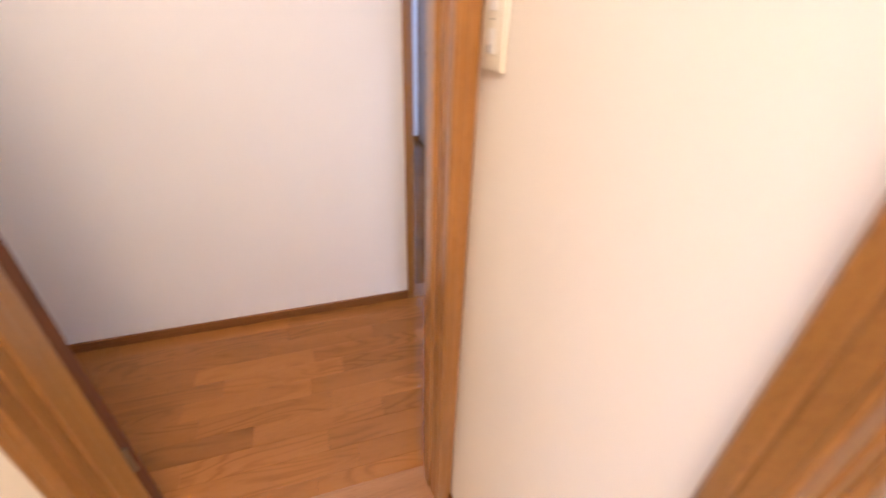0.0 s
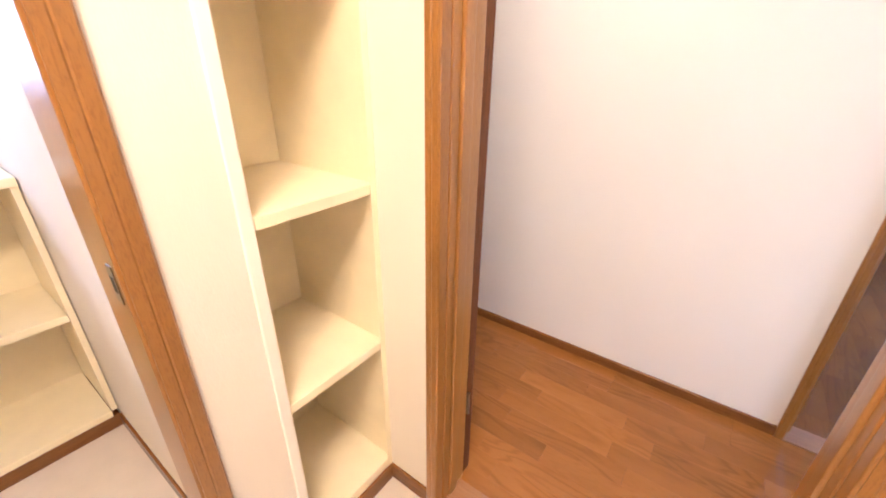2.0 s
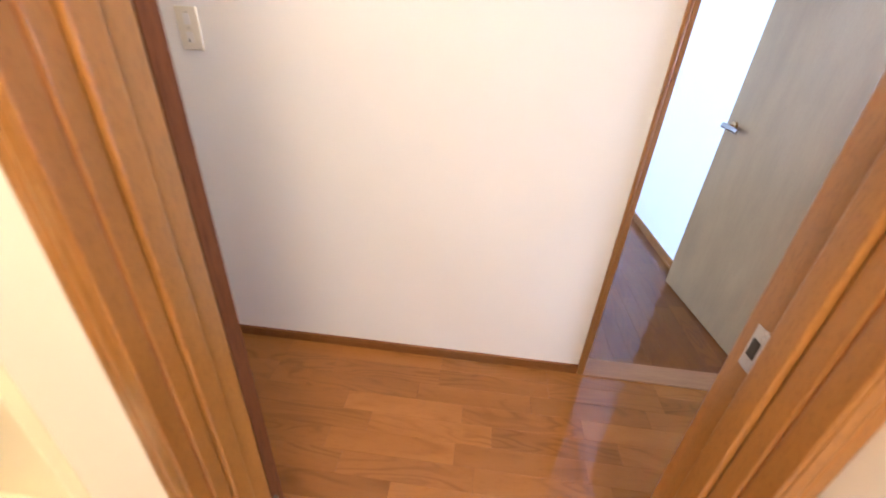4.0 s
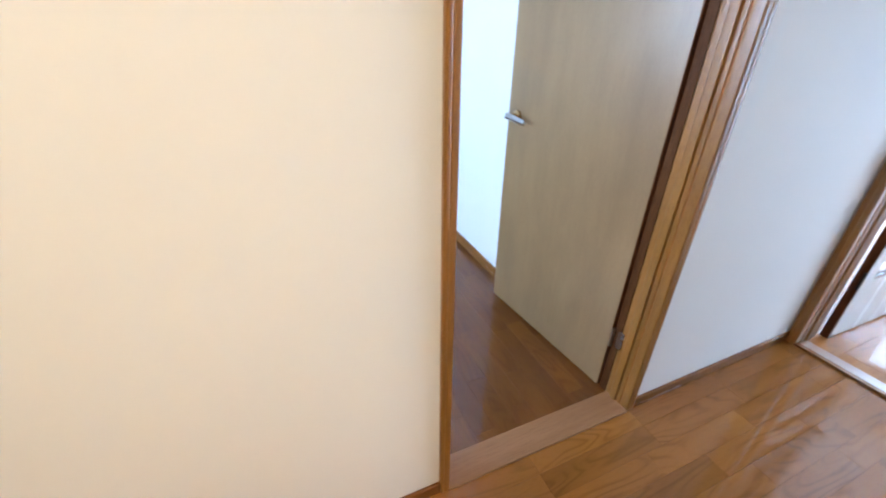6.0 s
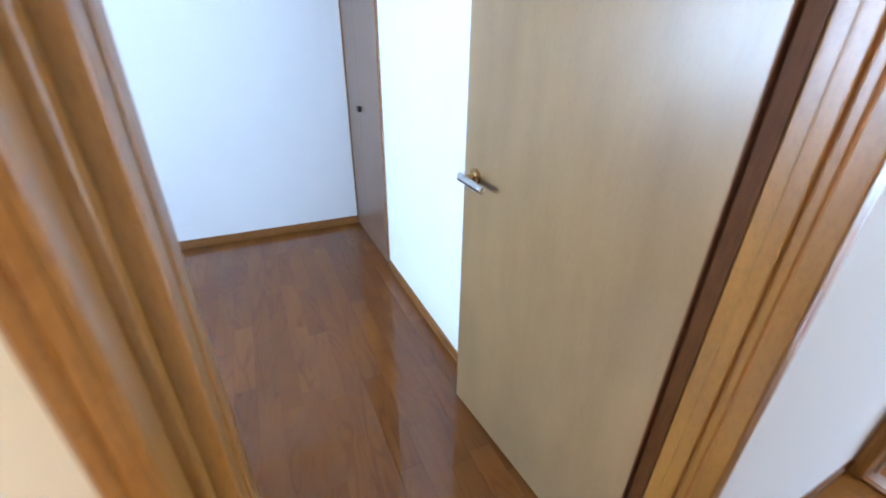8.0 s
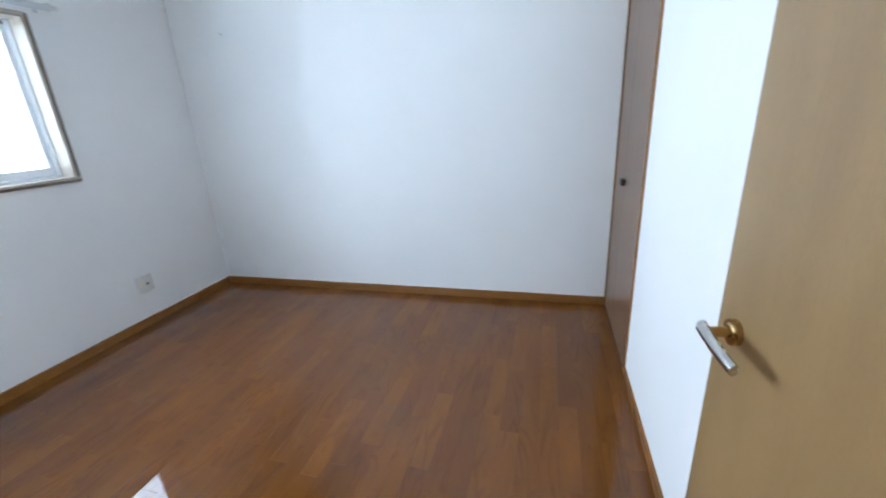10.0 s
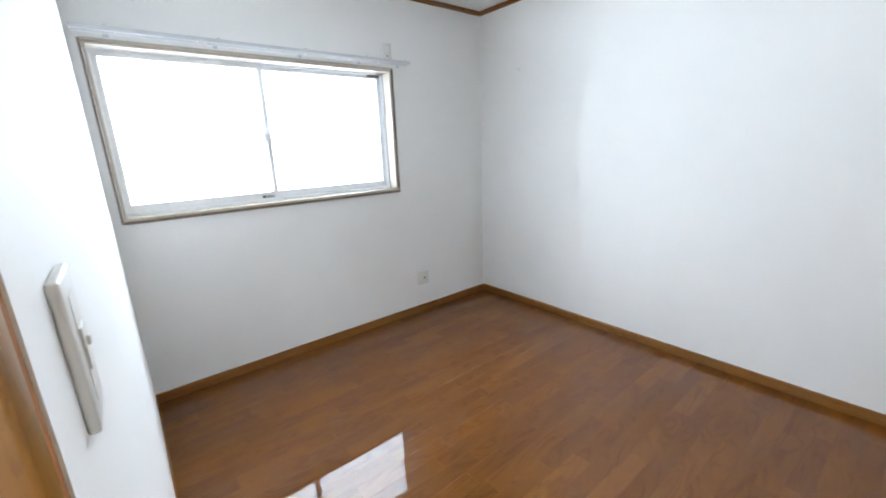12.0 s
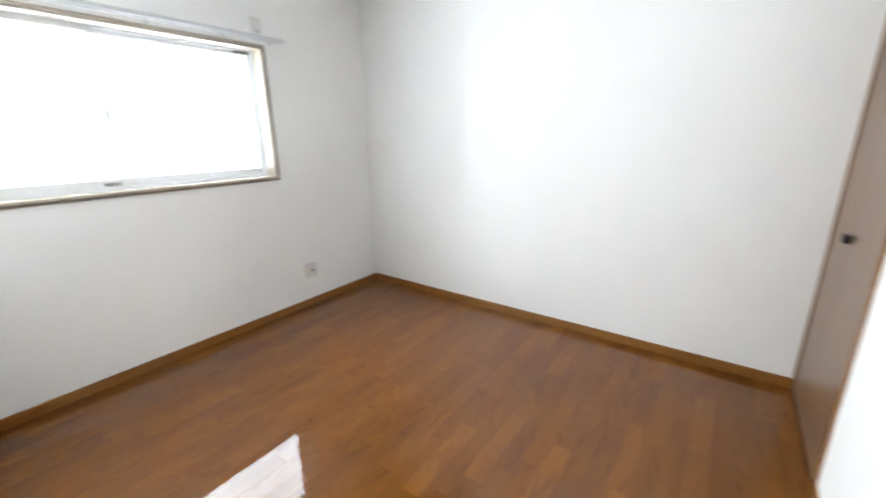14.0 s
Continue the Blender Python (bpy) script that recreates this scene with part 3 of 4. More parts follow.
def glazed_door(name, label, hinge_at, angle, width=0.70, z1=1.985, thick=0.036):
    """A framed leaf with a column of clear panes."""
    ob = thing(name, label, "door", pose(hinge_at[0], hinge_at[1], 0, 0, 0, angle))
    pane_x, rows = (0.085, 0.560), [(0.315, 0.455), (0.565, 0.712), (0.818, 0.960), (1.070, 1.215), (1.322, 1.465), (1.575, 1.720)]
    part("stile", boxes((0.002, pane_x[0], 0, thick, 0.01, z1), bevel=0.0015), LEAF_WOOD, ob)
    part("stile", boxes((pane_x[1], width, 0, thick, 0.01, z1), bevel=0.0015), LEAF_WOOD, ob)
    part("edge_band", boxes((0.0, 0.002, 0.001, thick - 0.001, 0.01, z1)), EDGE, ob, "dark brown hinge edge")
    zs = [0.01] + [z for r in rows for z in r] + [z1]
    for a, b in zip(zs[0::2], zs[1::2]):
        part("rail", boxes((pane_x[0], pane_x[1], 0.001, thick - 0.001, a, b), bevel=0.001), LEAF_WOOD, ob)
    for a, b in rows:
        bead = bmesh.new()
        for y in (0.004, thick - 0.010):
            for s in ((pane_x[0], pane_x[0] + 0.008, a, b), (pane_x[1] - 0.008, pane_x[1], a, b), (pane_x[0] + 0.008, pane_x[1] - 0.008, a, a + 0.008), (pane_x[0] + 0.008, pane_x[1] - 0.008, b - 0.008, b)):
                box(bead, s[0], s[1], y, y + 0.006, s[2], s[3])
        part("glazing_bead", bead, EDGE, ob, "dark glazing bead")
        g = part("pane", boxes((pane_x[0] + 0.001, pane_x[1] - 0.001, thick / 2 - 0.002, thick / 2 + 0.002, a + 0.001, b - 0.001)), GLASS, ob, "clear glass pane")
        g.visible_shadow = False
    lever(ob, (width - 0.06, 0.0, 0.955), (0, -1, 0), (-1, 0, 0))
    lever(ob, (width - 0.06, thick, 0.955), (0, 1, 0), (-1, 0, 0))
    for z in (0.33, 1.70):
        hinge(ob, (-0.004, 0.004), z, BLACK)
    return ob


glazed_door("living_door", "open wooden door with a column of glass panes", (END_E + 0.022, -0.086), -1.6)


part("door_stop", boxes((0.7422, 0.7565, BED_S + 0.0005, 0.1255, 0.0, 1.995)), EDGE_DARK, BED_FRAME, "dark brown hinge-side strip")
part("hinge_plate", boxes((0.7405, 0.7418, 0.082, 0.108, 0.225, 0.300)), STEEL, BED_FRAME, "steel hinge plate on the jamb")


# ---- baseboards and crown ----
def run_x(name, x0, x1, y, side, z0=0.0, h=0.060, t=0.009, label="brown wooden baseboard", cat="baseboard", mat=None):
    a, b = (y, y + side * t)
    pts = [(a, z0), (b, z0), (b, z0 + h - 0.004), (b - side * 0.003, z0 + h), (a, z0 + h)]
    return structure(name, prism(bmesh.new(), pts, x0, x1, "x"), mat or TRIM_X, label, cat)


def run_y(name, y0, y1, x, side, z0=0.0, h=0.060, t=0.009, label="brown wooden baseboard", cat="baseboard", mat=None):
    a, b = (x, x + side * t)
    pts = [(a, z0), (b, z0), (b, z0 + h - 0.004), (b - side * 0.003, z0 + h), (a, z0 + h)]
    return structure(name, prism(bmesh.new(), pts, y0, y1, "y"), mat or TRIM_Y, label, cat)


run_x("baseboard_hall_north_1", -2.45, BED_DOOR[0] - 0.0305, HALL_N, -1, h=0.046)
run_x("baseboard_hall_north_2", BED_DOOR[1] + 0.0385, END_W - 0.002, HALL_N, -1, h=0.046)
run_x("baseboard_hall_south_1", -2.45, WASH_DOOR[0] - 0.0425, HALL_S, 1, h=0.046)
run_x("baseboard_hall_south_2", WASH_DOOR[1] + 0.0425, END_W - 0.002, HALL_S, 1, h=0.046)
run_x("baseboard_bedroom_north", BED_W + 0.009, BED_E, BED_N, -1, mat=BED_TRIM[0])
run_y("baseboard_bedroom_west", BED_S + 0.009, BED_N, BED_W, 1, mat=BED_TRIM[1])
run_x("baseboard_bedroom_south", BED_W, BED_DOOR[0] - 0.021, BED_S, 1, mat=BED_TRIM[0])
run_y("baseboard_bedroom_east", BED_S + 0.02, CL_Y[0] - 0.025, BED_E, -1, mat=BED_TRIM[1])
run_x("baseboard_washroom_north_1", WASH_W, WASH_DOOR[0] - 0.0425, WASH_N, -1)
run_y("baseboard_washroom_west", WCD[1] + 0.053, WASH_N - 0.009, WASH_W, 1)
run_x("baseboard_wc_north", -2.09, -1.22, -1.495, -1)
run_y("baseboard_washroom_east", EDOOR[1] + 0.0425, WASH_N - 0.009, WASH_E, -1)
run_x("baseboard_living_north", END_E + 0.02, LIV_E, LIV_N, -1)
for nm, fn, a in (("crown_bedroom_north", run_x, (BED_W + 0.018, BED_E, BED_N, -1)), ("crown_bedroom_south", run_x, (BED_W + 0.018, BED_E, BED_S, 1)),
                  ("crown_bedroom_west", run_y, (BED_S, BED_N, BED_W, 1)), ("crown_bedroom_east", run_y, (BED_S + 0.018, BED_N - 0.018, BED_E, -1))):
    fn(nm, *a, z0=CEIL - 0.033, h=0.033, t=0.018, label="brown wooden crown moulding", cat="trim")


# ---- built-in shelves ----
def shelf_recess():
    ob = thing("built_in_shelves", "cream painted built-in shelves in a wall recess, empty", "shelf")
    y0, y1 = REC_Y[0] + 0.002, REC_Y[1] - 0.002
    for z in (0.092, 0.580, 1.044, 1.534, 2.020):
        part("shelf_board", boxes((REC_X + 0.008, WASH_W - 0.002, y0 + 0.0032, y1 - 0.0012, z - 0.026, z), bevel=0.0015), SHELF, ob)
    part("back_panel", boxes((REC_X + 0.001, REC_X + 0.007, y0, y1, 0.03, 2.25)), SHELF, ob)
    part("side_panel", boxes((REC_X + 0.008, WASH_W - 0.003, y1 - 0.001, y1 + 0.001, 0.03, 2.25)), SHELF, ob)
    part("side_panel", boxes((REC_X + 0.008, WASH_W - 0.003, y0, y0 + 0.003, 0.03, 2.25)), SHELF, ob)
    part("plinth", boxes((REC_X + 0.008, WASH_W - 0.002, y0 + 0.001, y1 - 0.001, 0.0, 0.064)), SHELF, ob)
    for z in (0.554, 1.018, 1.508, 1.994):
        for y in (y0 + 0.011, y1 - 0.009):
            for x in (REC_X + 0.05, WASH_W - 0.06):
                part("shelf_peg", cyl(bmesh.new(), (x, y, z - 0.004), (0, 1, 0), 0.0035, 0.016, 10), BRASS, ob, "tiny brass shelf peg")
    part("corner_bead", boxes((WASH_W - 0.0005, WASH_W + 0.0025, y1 - 0.018, y1 + 0.001, 0.061, 2.25), bevel=0.001), SHELF, ob)
    part("front_stile", boxes((WASH_W - 0.003, WASH_W + 0.005, REC_Y[0] - 0.026, REC_Y[0] + 0.0008, 0.061, 2.25), bevel=0.0035, seg=3), WHITE_BEAD, ob, "rounded cream corner bead")
    return ob


shelf_recess()


def wc_shelves():
    ob = thing("low_shelf_unit", "low cream open shelf unit under the toilet window", "shelf")
    x0, x1, y0, y1 = -2.448, -2.09, -2.446, -1.499
    part("top", boxes((x0, x1 + 0.010, y0, y1, 0.964, 0.992), bevel=0.002), SHELF, ob)
    for z in (0.085, 0.524):
        part("shelf_board", boxes((x0 + 0.006, x1, y0 + 0.02, y1 - 0.02, z - 0.026, z), bevel=0.0015), SHELF, ob)
    for a, b in ((y0, y0 + 0.018), (y1 - 0.018, y1), (-2.0, -1.982)):
        part("side_panel", boxes((x0 + 0.006, x1 - 0.001, a, b, 0.085, 0.963)), SHELF, ob)
    part("back_panel", boxes((x0, x0 + 0.005, y0 + 0.001, y1 - 0.001, 0.0, 0.963)), SHELF, ob)
    part("plinth", boxes((x0 + 0.006, x1 - 0.004, y0 + 0.001, y1 - 0.001, 0.0, 0.058), bevel=0.001), TRIM_Y, ob, "brown wooden plinth")
    part("backsplash_trim", boxes((x0, x0 + 0.012, y0, y1, 0.993, 1.006)), TRIM_Y, ob, "thin brown rear strip")
    return ob


wc_shelves()


# ---- switches and sockets ----
def wall_plate(name, label, at, normal, w=0.070, h=0.120, buttons=(), mat=PLATE, t=0.0085, category="switch"):
    """A rounded cover plate; local y is its outward way. buttons: (x, z, width, height, material, name, proud)."""
    ang = math.degrees(math.atan2(normal[1], normal[0])) - 90
    ob = thing(name, label, category, pose(*at, 0, 0, ang), {"switch": "light switches", "socket": "wall sockets"}[category])
    part("cover_plate", boxes((-w / 2, w / 2, 0, t, -h / 2, h / 2), bevel=0.0028, seg=3), mat, ob, "", True)
    part("inset", boxes((-w * 0.19, w * 0.19, t, t + 0.0005, -h * 0.36, h * 0.36), bevel=0.0002), mat, ob)
    for x, z, bw, bh, bmat, bname, proud in buttons:
        part(bname, boxes((x - bw / 2, x + bw / 2, t + 0.0005, t + 0.0005 + proud, z - bh / 2, z + bh / 2), bevel=min(proud * 0.4, 0.001)), bmat, ob)
    return ob


RK = [(0, 0.026, 0.022, 0.030, PLATE_WHITE, "rocker", 0.0018), (0, -0.024, 0.022, 0.030, PLATE_WHITE, "rocker", 0.0018), (0.004, -0.033, 0.006, 0.011, PILOT, "pilot_window", 0.0022),
      (0, 0.0445, 0.016, 0.0010, PILOT, "label_bar", 0.0006), (0, 0.0015, 0.016, 0.0010, PILOT, "label_bar", 0.0006)]
wall_plate("light_switch", "ivory double light switch on the washroom wall", (WASH_E, -1.078, 1.278), (-1, 0, 0), buttons=RK, t=0.006)
wall_plate("light_switch", "ivory double light switch on the hall wall", (-1.473, HALL_N, 1.246), (0, -1, 0), buttons=RK)
wall_plate("light_switch", "ivory light switch beside the bedroom door", (-0.136, BED_S, 1.268), (0, 1, 0), buttons=[(0, 0.0, 0.024, 0.034, PLATE_WHITE, "rocker", 0.002), (0, 0.004, 0.010, 0.008, PLATE_WHITE, "toggle", 0.0045)], t=0.008, mat=PLATE_WHITE)
wall_plate("light_switch", "ivory light switch beside the living room door", (1.640, HALL_N, 1.255), (0, -1, 0), buttons=RK)
wall_plate("wall_socket", "white cable socket low on the window wall", (BED_W, 2.075, 0.305), (1, 0, 0), w=0.115, h=0.120, mat=SOCKET, category="socket",
           buttons=[(-0.016, -0.004, 0.016, 0.016, DARK, "jack", 0.0008), (0.022, 0.0, 0.030, 0.060, PLATE, "blank_insert", 0.0015)])
wall_plate("wall_socket", "white air conditioner socket above the window rail", (BED_W, 1.862, 2.083), (1, 0, 0), w=0.070, h=0.130, mat=SOCKET, category="socket",
           buttons=[(0, -0.022, 0.012, 0.008, DARK, "slot", 0.0008), (0, 0.02, 0.022, 0.04, PLATE_WHITE, "blank_insert", 0.0012)])


def wall_hook(at):
    ob = thing("wall_hook", "tiny white hook on the bedroom wall", "hook", pose(*at))
    part("base", cyl(bmesh.new(), (0, -0.002, 0), (0, 1, 0), 0.008, 0.004, 18), PLATE_WHITE, ob, "", True)
    part("peg", sweep(bmesh.new(), [(0, -0.003, 0), (0, -0.014, -0.002), (0, -0.020, 0.003), (0, -0.021, 0.010)], [0.0035, 0.0032, 0.003, 0.0028], 8), PLATE_WHITE, ob, "", True)


wall_hook((-1.993, BED_N, 1.977))


# ---- bedroom window ----
def bedroom_window():
    ob = thing("window_1", "wide two-pane sliding window with silver sashes and a thin wooden surround", "window", kind="structure")
    y0, y1, z0, z1 = WIN_Y[0], WIN_Y[1], WIN_Z[0], WIN_Z[1]
    # wooden reveal and surround; reveal, sill and top strip coloured pale for window glare
    rv = 0.014
    part("reveal", boxes((OUT_W + 0.06, BED_W + 0.008, y1 - rv, y1 - 0.0005, z0 + rv, z1 - rv), bevel=0.001), PALE_WOOD, ob, "wooden reveal coloured pale for window glare")
    part("reveal", boxes((OUT_W + 0.06, BED_W + 0.008, y0 + 0.0005, y0 + rv, z0 + rv, z1 - rv), bevel=0.001), PALE_WOOD, ob)
    part("reveal", boxes((OUT_W + 0.06, BED_W + 0.008, y0 + 0.0005, y1 - 0.0005, z1 - rv, z1 - 0.0005), bevel=0.001), PALE_WOOD, ob)
    part("window_sill", boxes((OUT_W + 0.06, BED_W + 0.016, y0 + 0.0005, y1 + 0.012, z0 + 0.0005, z0 + rv), bevel=0.0015), PALE_WOOD, ob, "sill board coloured pale for window glare")
    part("surround", boxes((BED_W + 0.0005, BED_W + 0.015, y1 + 0.0005, y1 + 0.014, z0 - 0.014, z1 + 0.010), bevel=0.001), TRIM_DARK, ob)
    part("surround", boxes((BED_W + 0.0005, BED_W + 0.015, y0 - 0.012, y0 - 0.0005, z0 - 0.014, z1 + 0.010), bevel=0.001), TRIM_DARK, ob)
    part("surround", boxes((BED_W + 0.0005, BED_W + 0.014, y0, y1, z0 - 0.016, z0 - 0.0005), bevel=0.001), TRIM_DARK, ob)
    part("surround", boxes((BED_W + 0.0005, BED_W + 0.014, y0, y1, z1 + 0.0005, z1 + 0.014), bevel=0.001), PALE_WOOD, ob)
    # aluminium frame
    a0, a1 = OUT_W - 0.015, OUT_W + 0.058
    fy0, fy1, fz0, fz1 = y0 + rv, y1 - rv, z0 + rv, z1 - rv
    part("window_frame", boxes((a0, a1, fy0 - 0.010, fy0 + 0.008, fz0, fz1), (a0, a1, fy1 - 0.008, fy1 + 0.010, fz0, fz1), (a0, a1, fy0 + 0.008, fy1 - 0.008, fz0, fz0 + 0.014), (a0, a1, fy0 + 0.008, fy1 - 0.008, fz1 - 0.010, fz1), bevel=0.0015), ALU, ob)
    mid = 0.974
    for k, (s0, s1, xs) in enumerate(((fy0 + 0.009, mid + 0.017, OUT_W + 0.034), (mid - 0.017, fy1 - 0.009, OUT_W + 0.004))):
        b0, b1 = fz0 + 0.015, fz1 - 0.011
        sash = part("sash", boxes((xs, xs + 0.022, s0, s0 + 0.028, b0, b1), (xs, xs + 0.022, s1 - 0.028, s1, b0, b1), (xs, xs + 0.022, s0 + 0.028, s1 - 0.028, b0, b0 + 0.046), (xs, xs + 0.022, s0 + 0.028, s1 - 0.028, b1 - 0.022, b1), bevel=0.001), ALU, ob, "silver aluminium sliding sash")
        g = part("pane", boxes((xs + 0.009, xs + 0.013, s0 + 0.026, s1 - 0.026, b0 + 0.044, b1 - 0.020)), GLASS, sash, "clear glass pane")
        g.visible_shadow = False
        if k == 0:
            part("label_sticker", boxes((xs + 0.0222, xs + 0.0228, s1 - 0.105, s1 - 0.030, b0 + 0.010, b0 + 0.026)), BLACK, sash, "small dark maker's label")
            for dy in (0.085, 0.060, 0.042):
                part("label_bar", boxes((xs + 0.0229, xs + 0.0232, s1 - dy, s1 - dy + 0.010, b0 + 0.013, b0 + 0.023)), ALU, sash)
    # crescent lock on the meeting stile
    lock = part("crescent_lock", boxes((OUT_W + 0.0565, OUT_W + 0.066, mid - 0.026, mid + 0.018, 1.485, 1.555), bevel=0.003), ALU, ob, "silver crescent lock", True)
    part("lock_lever", sweep(bmesh.new(), [(OUT_W + 0.070, mid - 0.002, 1.53), (OUT_W + 0.076, mid + 0.004, 1.555), (OUT_W + 0.078, mid + 0.010, 1.585)], [0.010, 0.009, 0.008], 10), ALU, lock, "", True)
    part("stopper", boxes((OUT_W + 0.03, OUT_W + 0.05, fy1 - 0.12, fy1 - 0.025, fz1 - 0.026, fz1 - 0.0105)), SILL_GREY, ob, "grey rubber stopper")
    return ob


bedroom_window()


def curtain_rail():
    ob = thing("curtain_rail", "silver double curtain rail above the bedroom window", "curtain rail")
    for k, dx in enumerate((0.055, 0.105)):
        x = BED_W + dx
        part("rail", boxes((x - 0.008, x + 0.008, BED_S + 0.02, 1.985, 2.003, 2.018), (x - 0.008, x - 0.003, BED_S + 0.02, 1.985, 1.997, 2.003), (x + 0.003, x + 0.008, BED_S + 0.02, 1.985, 1.997, 2.003), bevel=0.0012), RAIL, ob)
        part("end_cap", boxes((x - 0.010, x + 0.010, 1.985, 2.000, 1.995, 2.020), bevel=0.003), PLATE_WHITE, ob)
        for y in (0.28, 0.62, 0.66, 1.2, 1.5, 1.72):
            part("runner", boxes((x - 0.004, x + 0.004, y, y + 0.008, 1.984, 1.997), bevel=0.001), PLATE_WHITE, ob)
    for y in (0.24, 0.72, 1.20, 1.62, 1.94):
        part("bracket", boxes((BED_W, BED_W + 0.118, y, y + 0.016, 2.0185, 2.024), (BED_W, BED_W + 0.003, y - 0.004, y + 0.020, 1.99, 2.040), bevel=0.001), RAIL, ob)


curtain_rail()


# ---- closet ----
def closet():
    ob = thing("closet_doors", "closed brown veneered folding closet doors in a thin frame", "closet")
    y0, y1, x = CL_Y[0], CL_Y[1] - 0.002, BED_E
    part("frame_side", boxes((x - 0.010, x + 0.10, y0 - 0.022, y0 - 0.002, 0.0, CL_TOP + 0.02), bevel=0.0015), BED_TRIM[1], ob)
    part("frame_side", boxes((x - 0.006, x + 0.10, y1 - 0.014, y1, 0.0, CL_TOP), bevel=0.0015), BED_TRIM[1], ob)
    part("frame_head", boxes((x - 0.010, x + 0.10, y0 - 0.002, y1, CL_TOP, CL_TOP + 0.02), bevel=0.0015), TRIM_Y, ob)
    part("floor_track", boxes((x - 0.004, x + 0.05, y0, y1 - 0.015, 0.001, 0.006)), EDGE, ob, "dark wooden floor track")
    split = 2.500
    for a, b in ((y0 + 0.001, split - 0.0012), (split + 0.0012, y1 - 0.016)):
        door = part("door", boxes((x + 0.002, x + 0.024, a, b, 0.010, CL_TOP - 0.004), bevel=0.001), CLOSET, ob)
        part("hinge", boxes((x - 0.0005, x + 0.002, b - 0.006 if a > split else a, b if a > split else a + 0.006, 0.14, 0.20)), STEEL, door)
    knob = part("handle", boxes((x - 0.026, x - 0.004, split - 0.070, split - 0.010, 0.914, 0.948), bevel=0.003), BLACK, ob, "small dark metal pull", True)
    part("post", boxes((x - 0.004, x + 0.003, split - 0.040, split - 0.024, 0.926, 0.940)), BLACK, knob)
    return ob


closet()


# ---- living room window and washroom lamp ----
def living_window():
    ob = thing("window_2", "tall bright sliding garden window with pale sashes", "window", kind="structure")
    y0, y1, x = LW[0], LW[1], LIV_E
    part("reveal", boxes((x - 0.012, x + 0.10, y1 - 0.03, y1 + 0.03, 0.0, 2.08), bevel=0.002), PALE_WOOD, ob)
    part("reveal", boxes((x - 0.012, x + 0.10, y0 - 0.03, y0 + 0.03, 0.0, 2.08), bevel=0.002), PALE_WOOD, ob)
    part("reveal", boxes((x - 0.012, x + 0.10, y0 + 0.03, y1 - 0.03, 2.03, 2.08), bevel=0.002), PALE_WOOD, ob)
    part("window_frame", boxes((x + 0.05, x + 0.13, y0 + 0.03, y1 - 0.03, 0.0, 0.020), (x + 0.05, x + 0.13, y0 + 0.03, y1 - 0.03, 1.99, 2.03), (x + 0.05, x + 0.13, y1 - 0.07, y1 - 0.03, 0.035, 1.99), (x + 0.05, x + 0.13, y0 + 0.03, y0 + 0.07, 0.035, 1.99)), ALU, ob)
    m = (y0 + y1) / 2
    for a, b, xs in ((m - 0.02, y1 - 0.071, x + 0.06), (y0 + 0.071, m + 0.02, x + 0.095)):
        sash = part("sash", boxes((xs, xs + 0.025, a, a + 0.04, 0.036, 1.989), (xs, xs + 0.025, b - 0.04, b, 0.036, 1.989), (xs, xs + 0.025, a + 0.04, b - 0.04, 0.036, 0.06), (xs, xs + 0.025, a + 0.04, b - 0.04, 1.94, 1.989)), ALU, ob)
        g = part("pane", boxes((xs + 0.010, xs + 0.014, a + 0.038, b - 0.038, 0.058, 1.942)), GLASS, sash)
        g.visible_shadow = False


living_window()


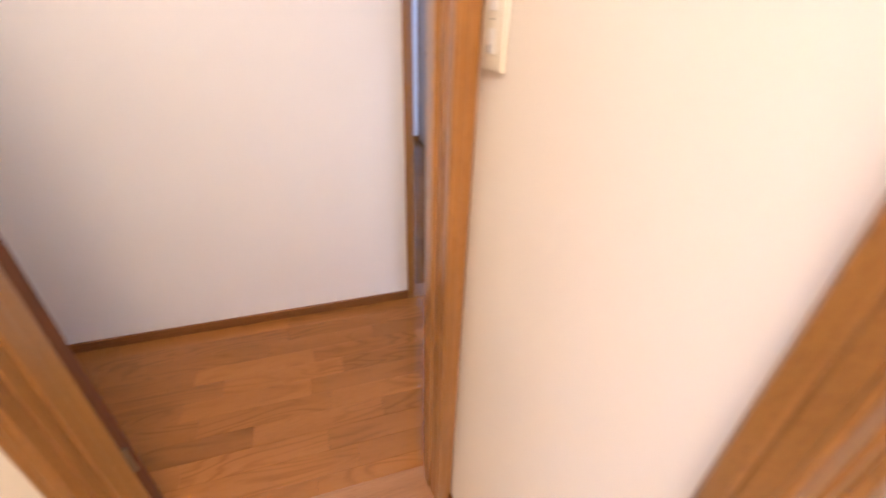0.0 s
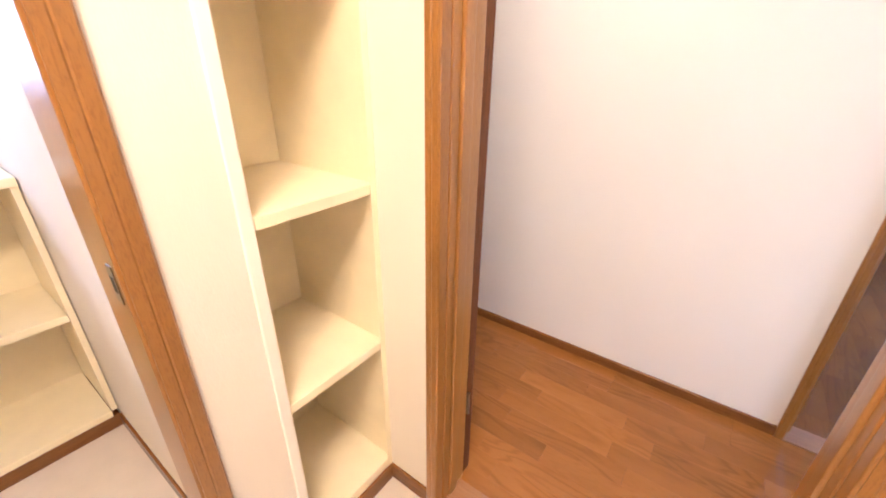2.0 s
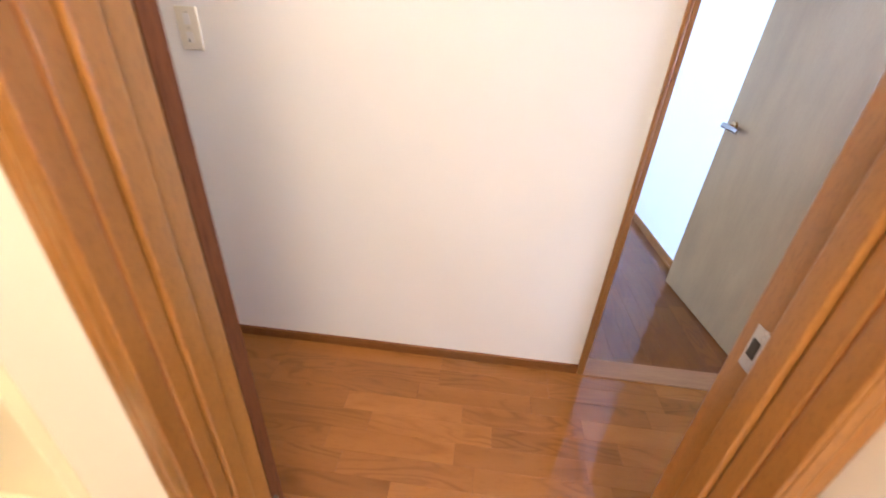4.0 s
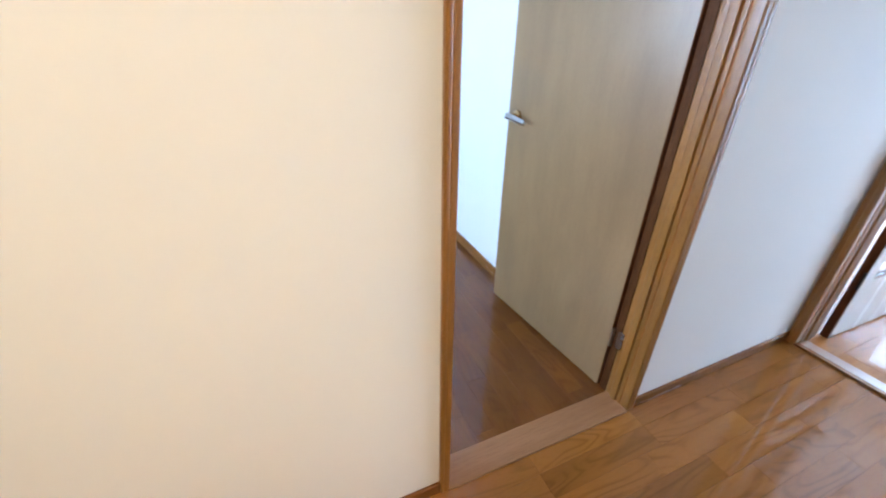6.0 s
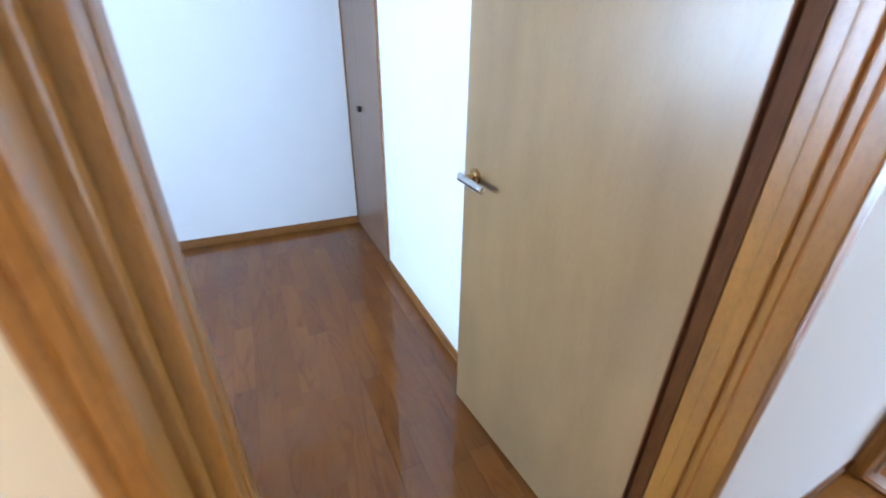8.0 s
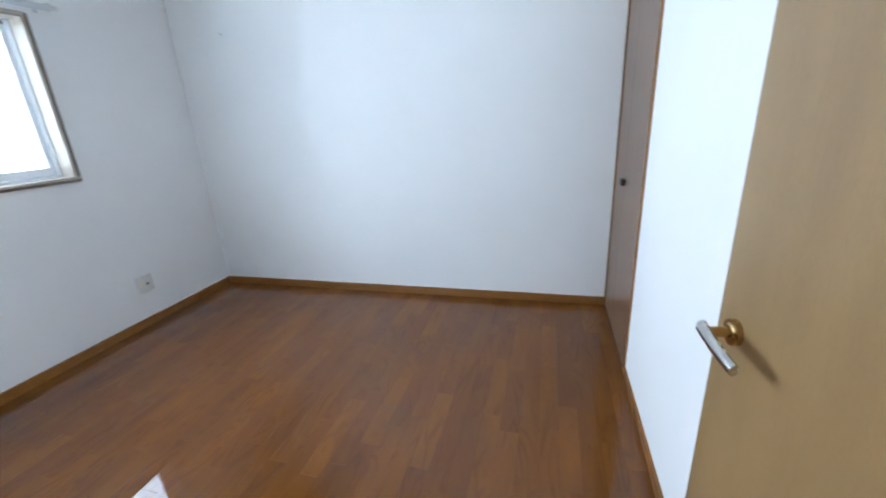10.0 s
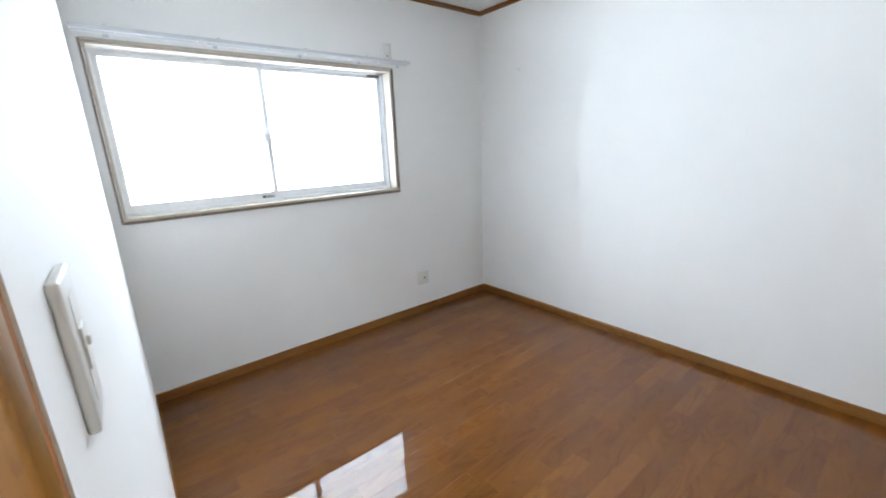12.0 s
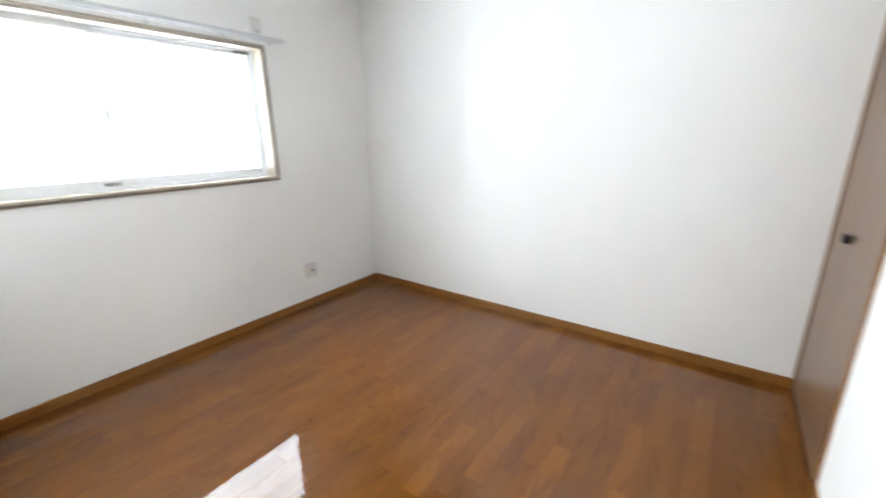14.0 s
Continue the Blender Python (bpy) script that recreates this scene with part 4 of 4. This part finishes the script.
def wc_window():
    ob = thing("window_3", "small toilet room window with a brown frame", "window", kind="structure")
    y0, y1, z0, z1, x = -2.30, -1.55, 1.14, 1.90, -2.45
    for s in ((y0, y0 + 0.02, z0, z1), (y1 - 0.02, y1, z0, z1), (y0 + 0.02, y1 - 0.02, z0, z0 + 0.02), (y0 + 0.02, y1 - 0.02, z1 - 0.02, z1)):
        part("surround", boxes((OUT_W + 0.045, x + 0.014, s[0], s[1], s[2], s[3]), bevel=0.001), TRIM, ob)
    part("window_frame", boxes((OUT_W, OUT_W + 0.04, y0 + 0.02, y0 + 0.06, z0 + 0.02, z1 - 0.02), (OUT_W, OUT_W + 0.04, y1 - 0.06, y1 - 0.02, z0 + 0.02, z1 - 0.02), (OUT_W, OUT_W + 0.04, y0 + 0.06, y1 - 0.06, z0 + 0.02, z0 + 0.06), (OUT_W, OUT_W + 0.04, y0 + 0.06, y1 - 0.06, z1 - 0.06, z1 - 0.02)), ALU, ob)
    g = part("pane", boxes((OUT_W + 0.018, OUT_W + 0.022, y0 + 0.058, y1 - 0.058, z0 + 0.058, z1 - 0.058)), GLASS, ob)
    g.visible_shadow = False


wc_window()


def ceiling_light(label, x, y, r, drop):
    ob = thing("ceiling_light", label, "ceiling light", pose(x, y, CEIL), "ceiling lights")
    part("base", cyl(bmesh.new(), (0, 0, -0.01), (0, 0, 1), r, 0.02, 40), PLATE_WHITE, ob, "", True)
    part("diffuser", cyl(bmesh.new(), (0, 0, -0.02 - drop / 2), (0, 0, 1), r * 0.72, drop, 40, r * 0.94), DIFFUSER, ob, "glowing milky shade", True)


ceiling_light("round warm white ceiling light in the washroom", -0.42, -1.97, 0.30, 0.11)
# Unseen fixture, added to go with the hall's fill lamp.
ceiling_light("small round unseen ceiling light added for the hall's warm fill", -0.85, -0.45, 0.10, 0.04)

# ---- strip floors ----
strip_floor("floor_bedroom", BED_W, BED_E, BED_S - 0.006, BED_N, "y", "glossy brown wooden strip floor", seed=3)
strip_floor("floor_hall", -1.30, END_W, HALL_S - 0.03, HALL_N, "x", "glossy brown wooden strip floor of the hall", seed=8)
strip_floor("floor_hall_west", -2.45, -1.30, HALL_S, HALL_N, "x", "plain brown wooden floor", width=0.15, length=0.9, seed=4)
strip_floor("floor_living", END_W + 0.0705, LIV_E, LIV_S, LIV_N, "x", "glossy brown wooden floor of the living room", width=0.15, length=0.9, seed=5)
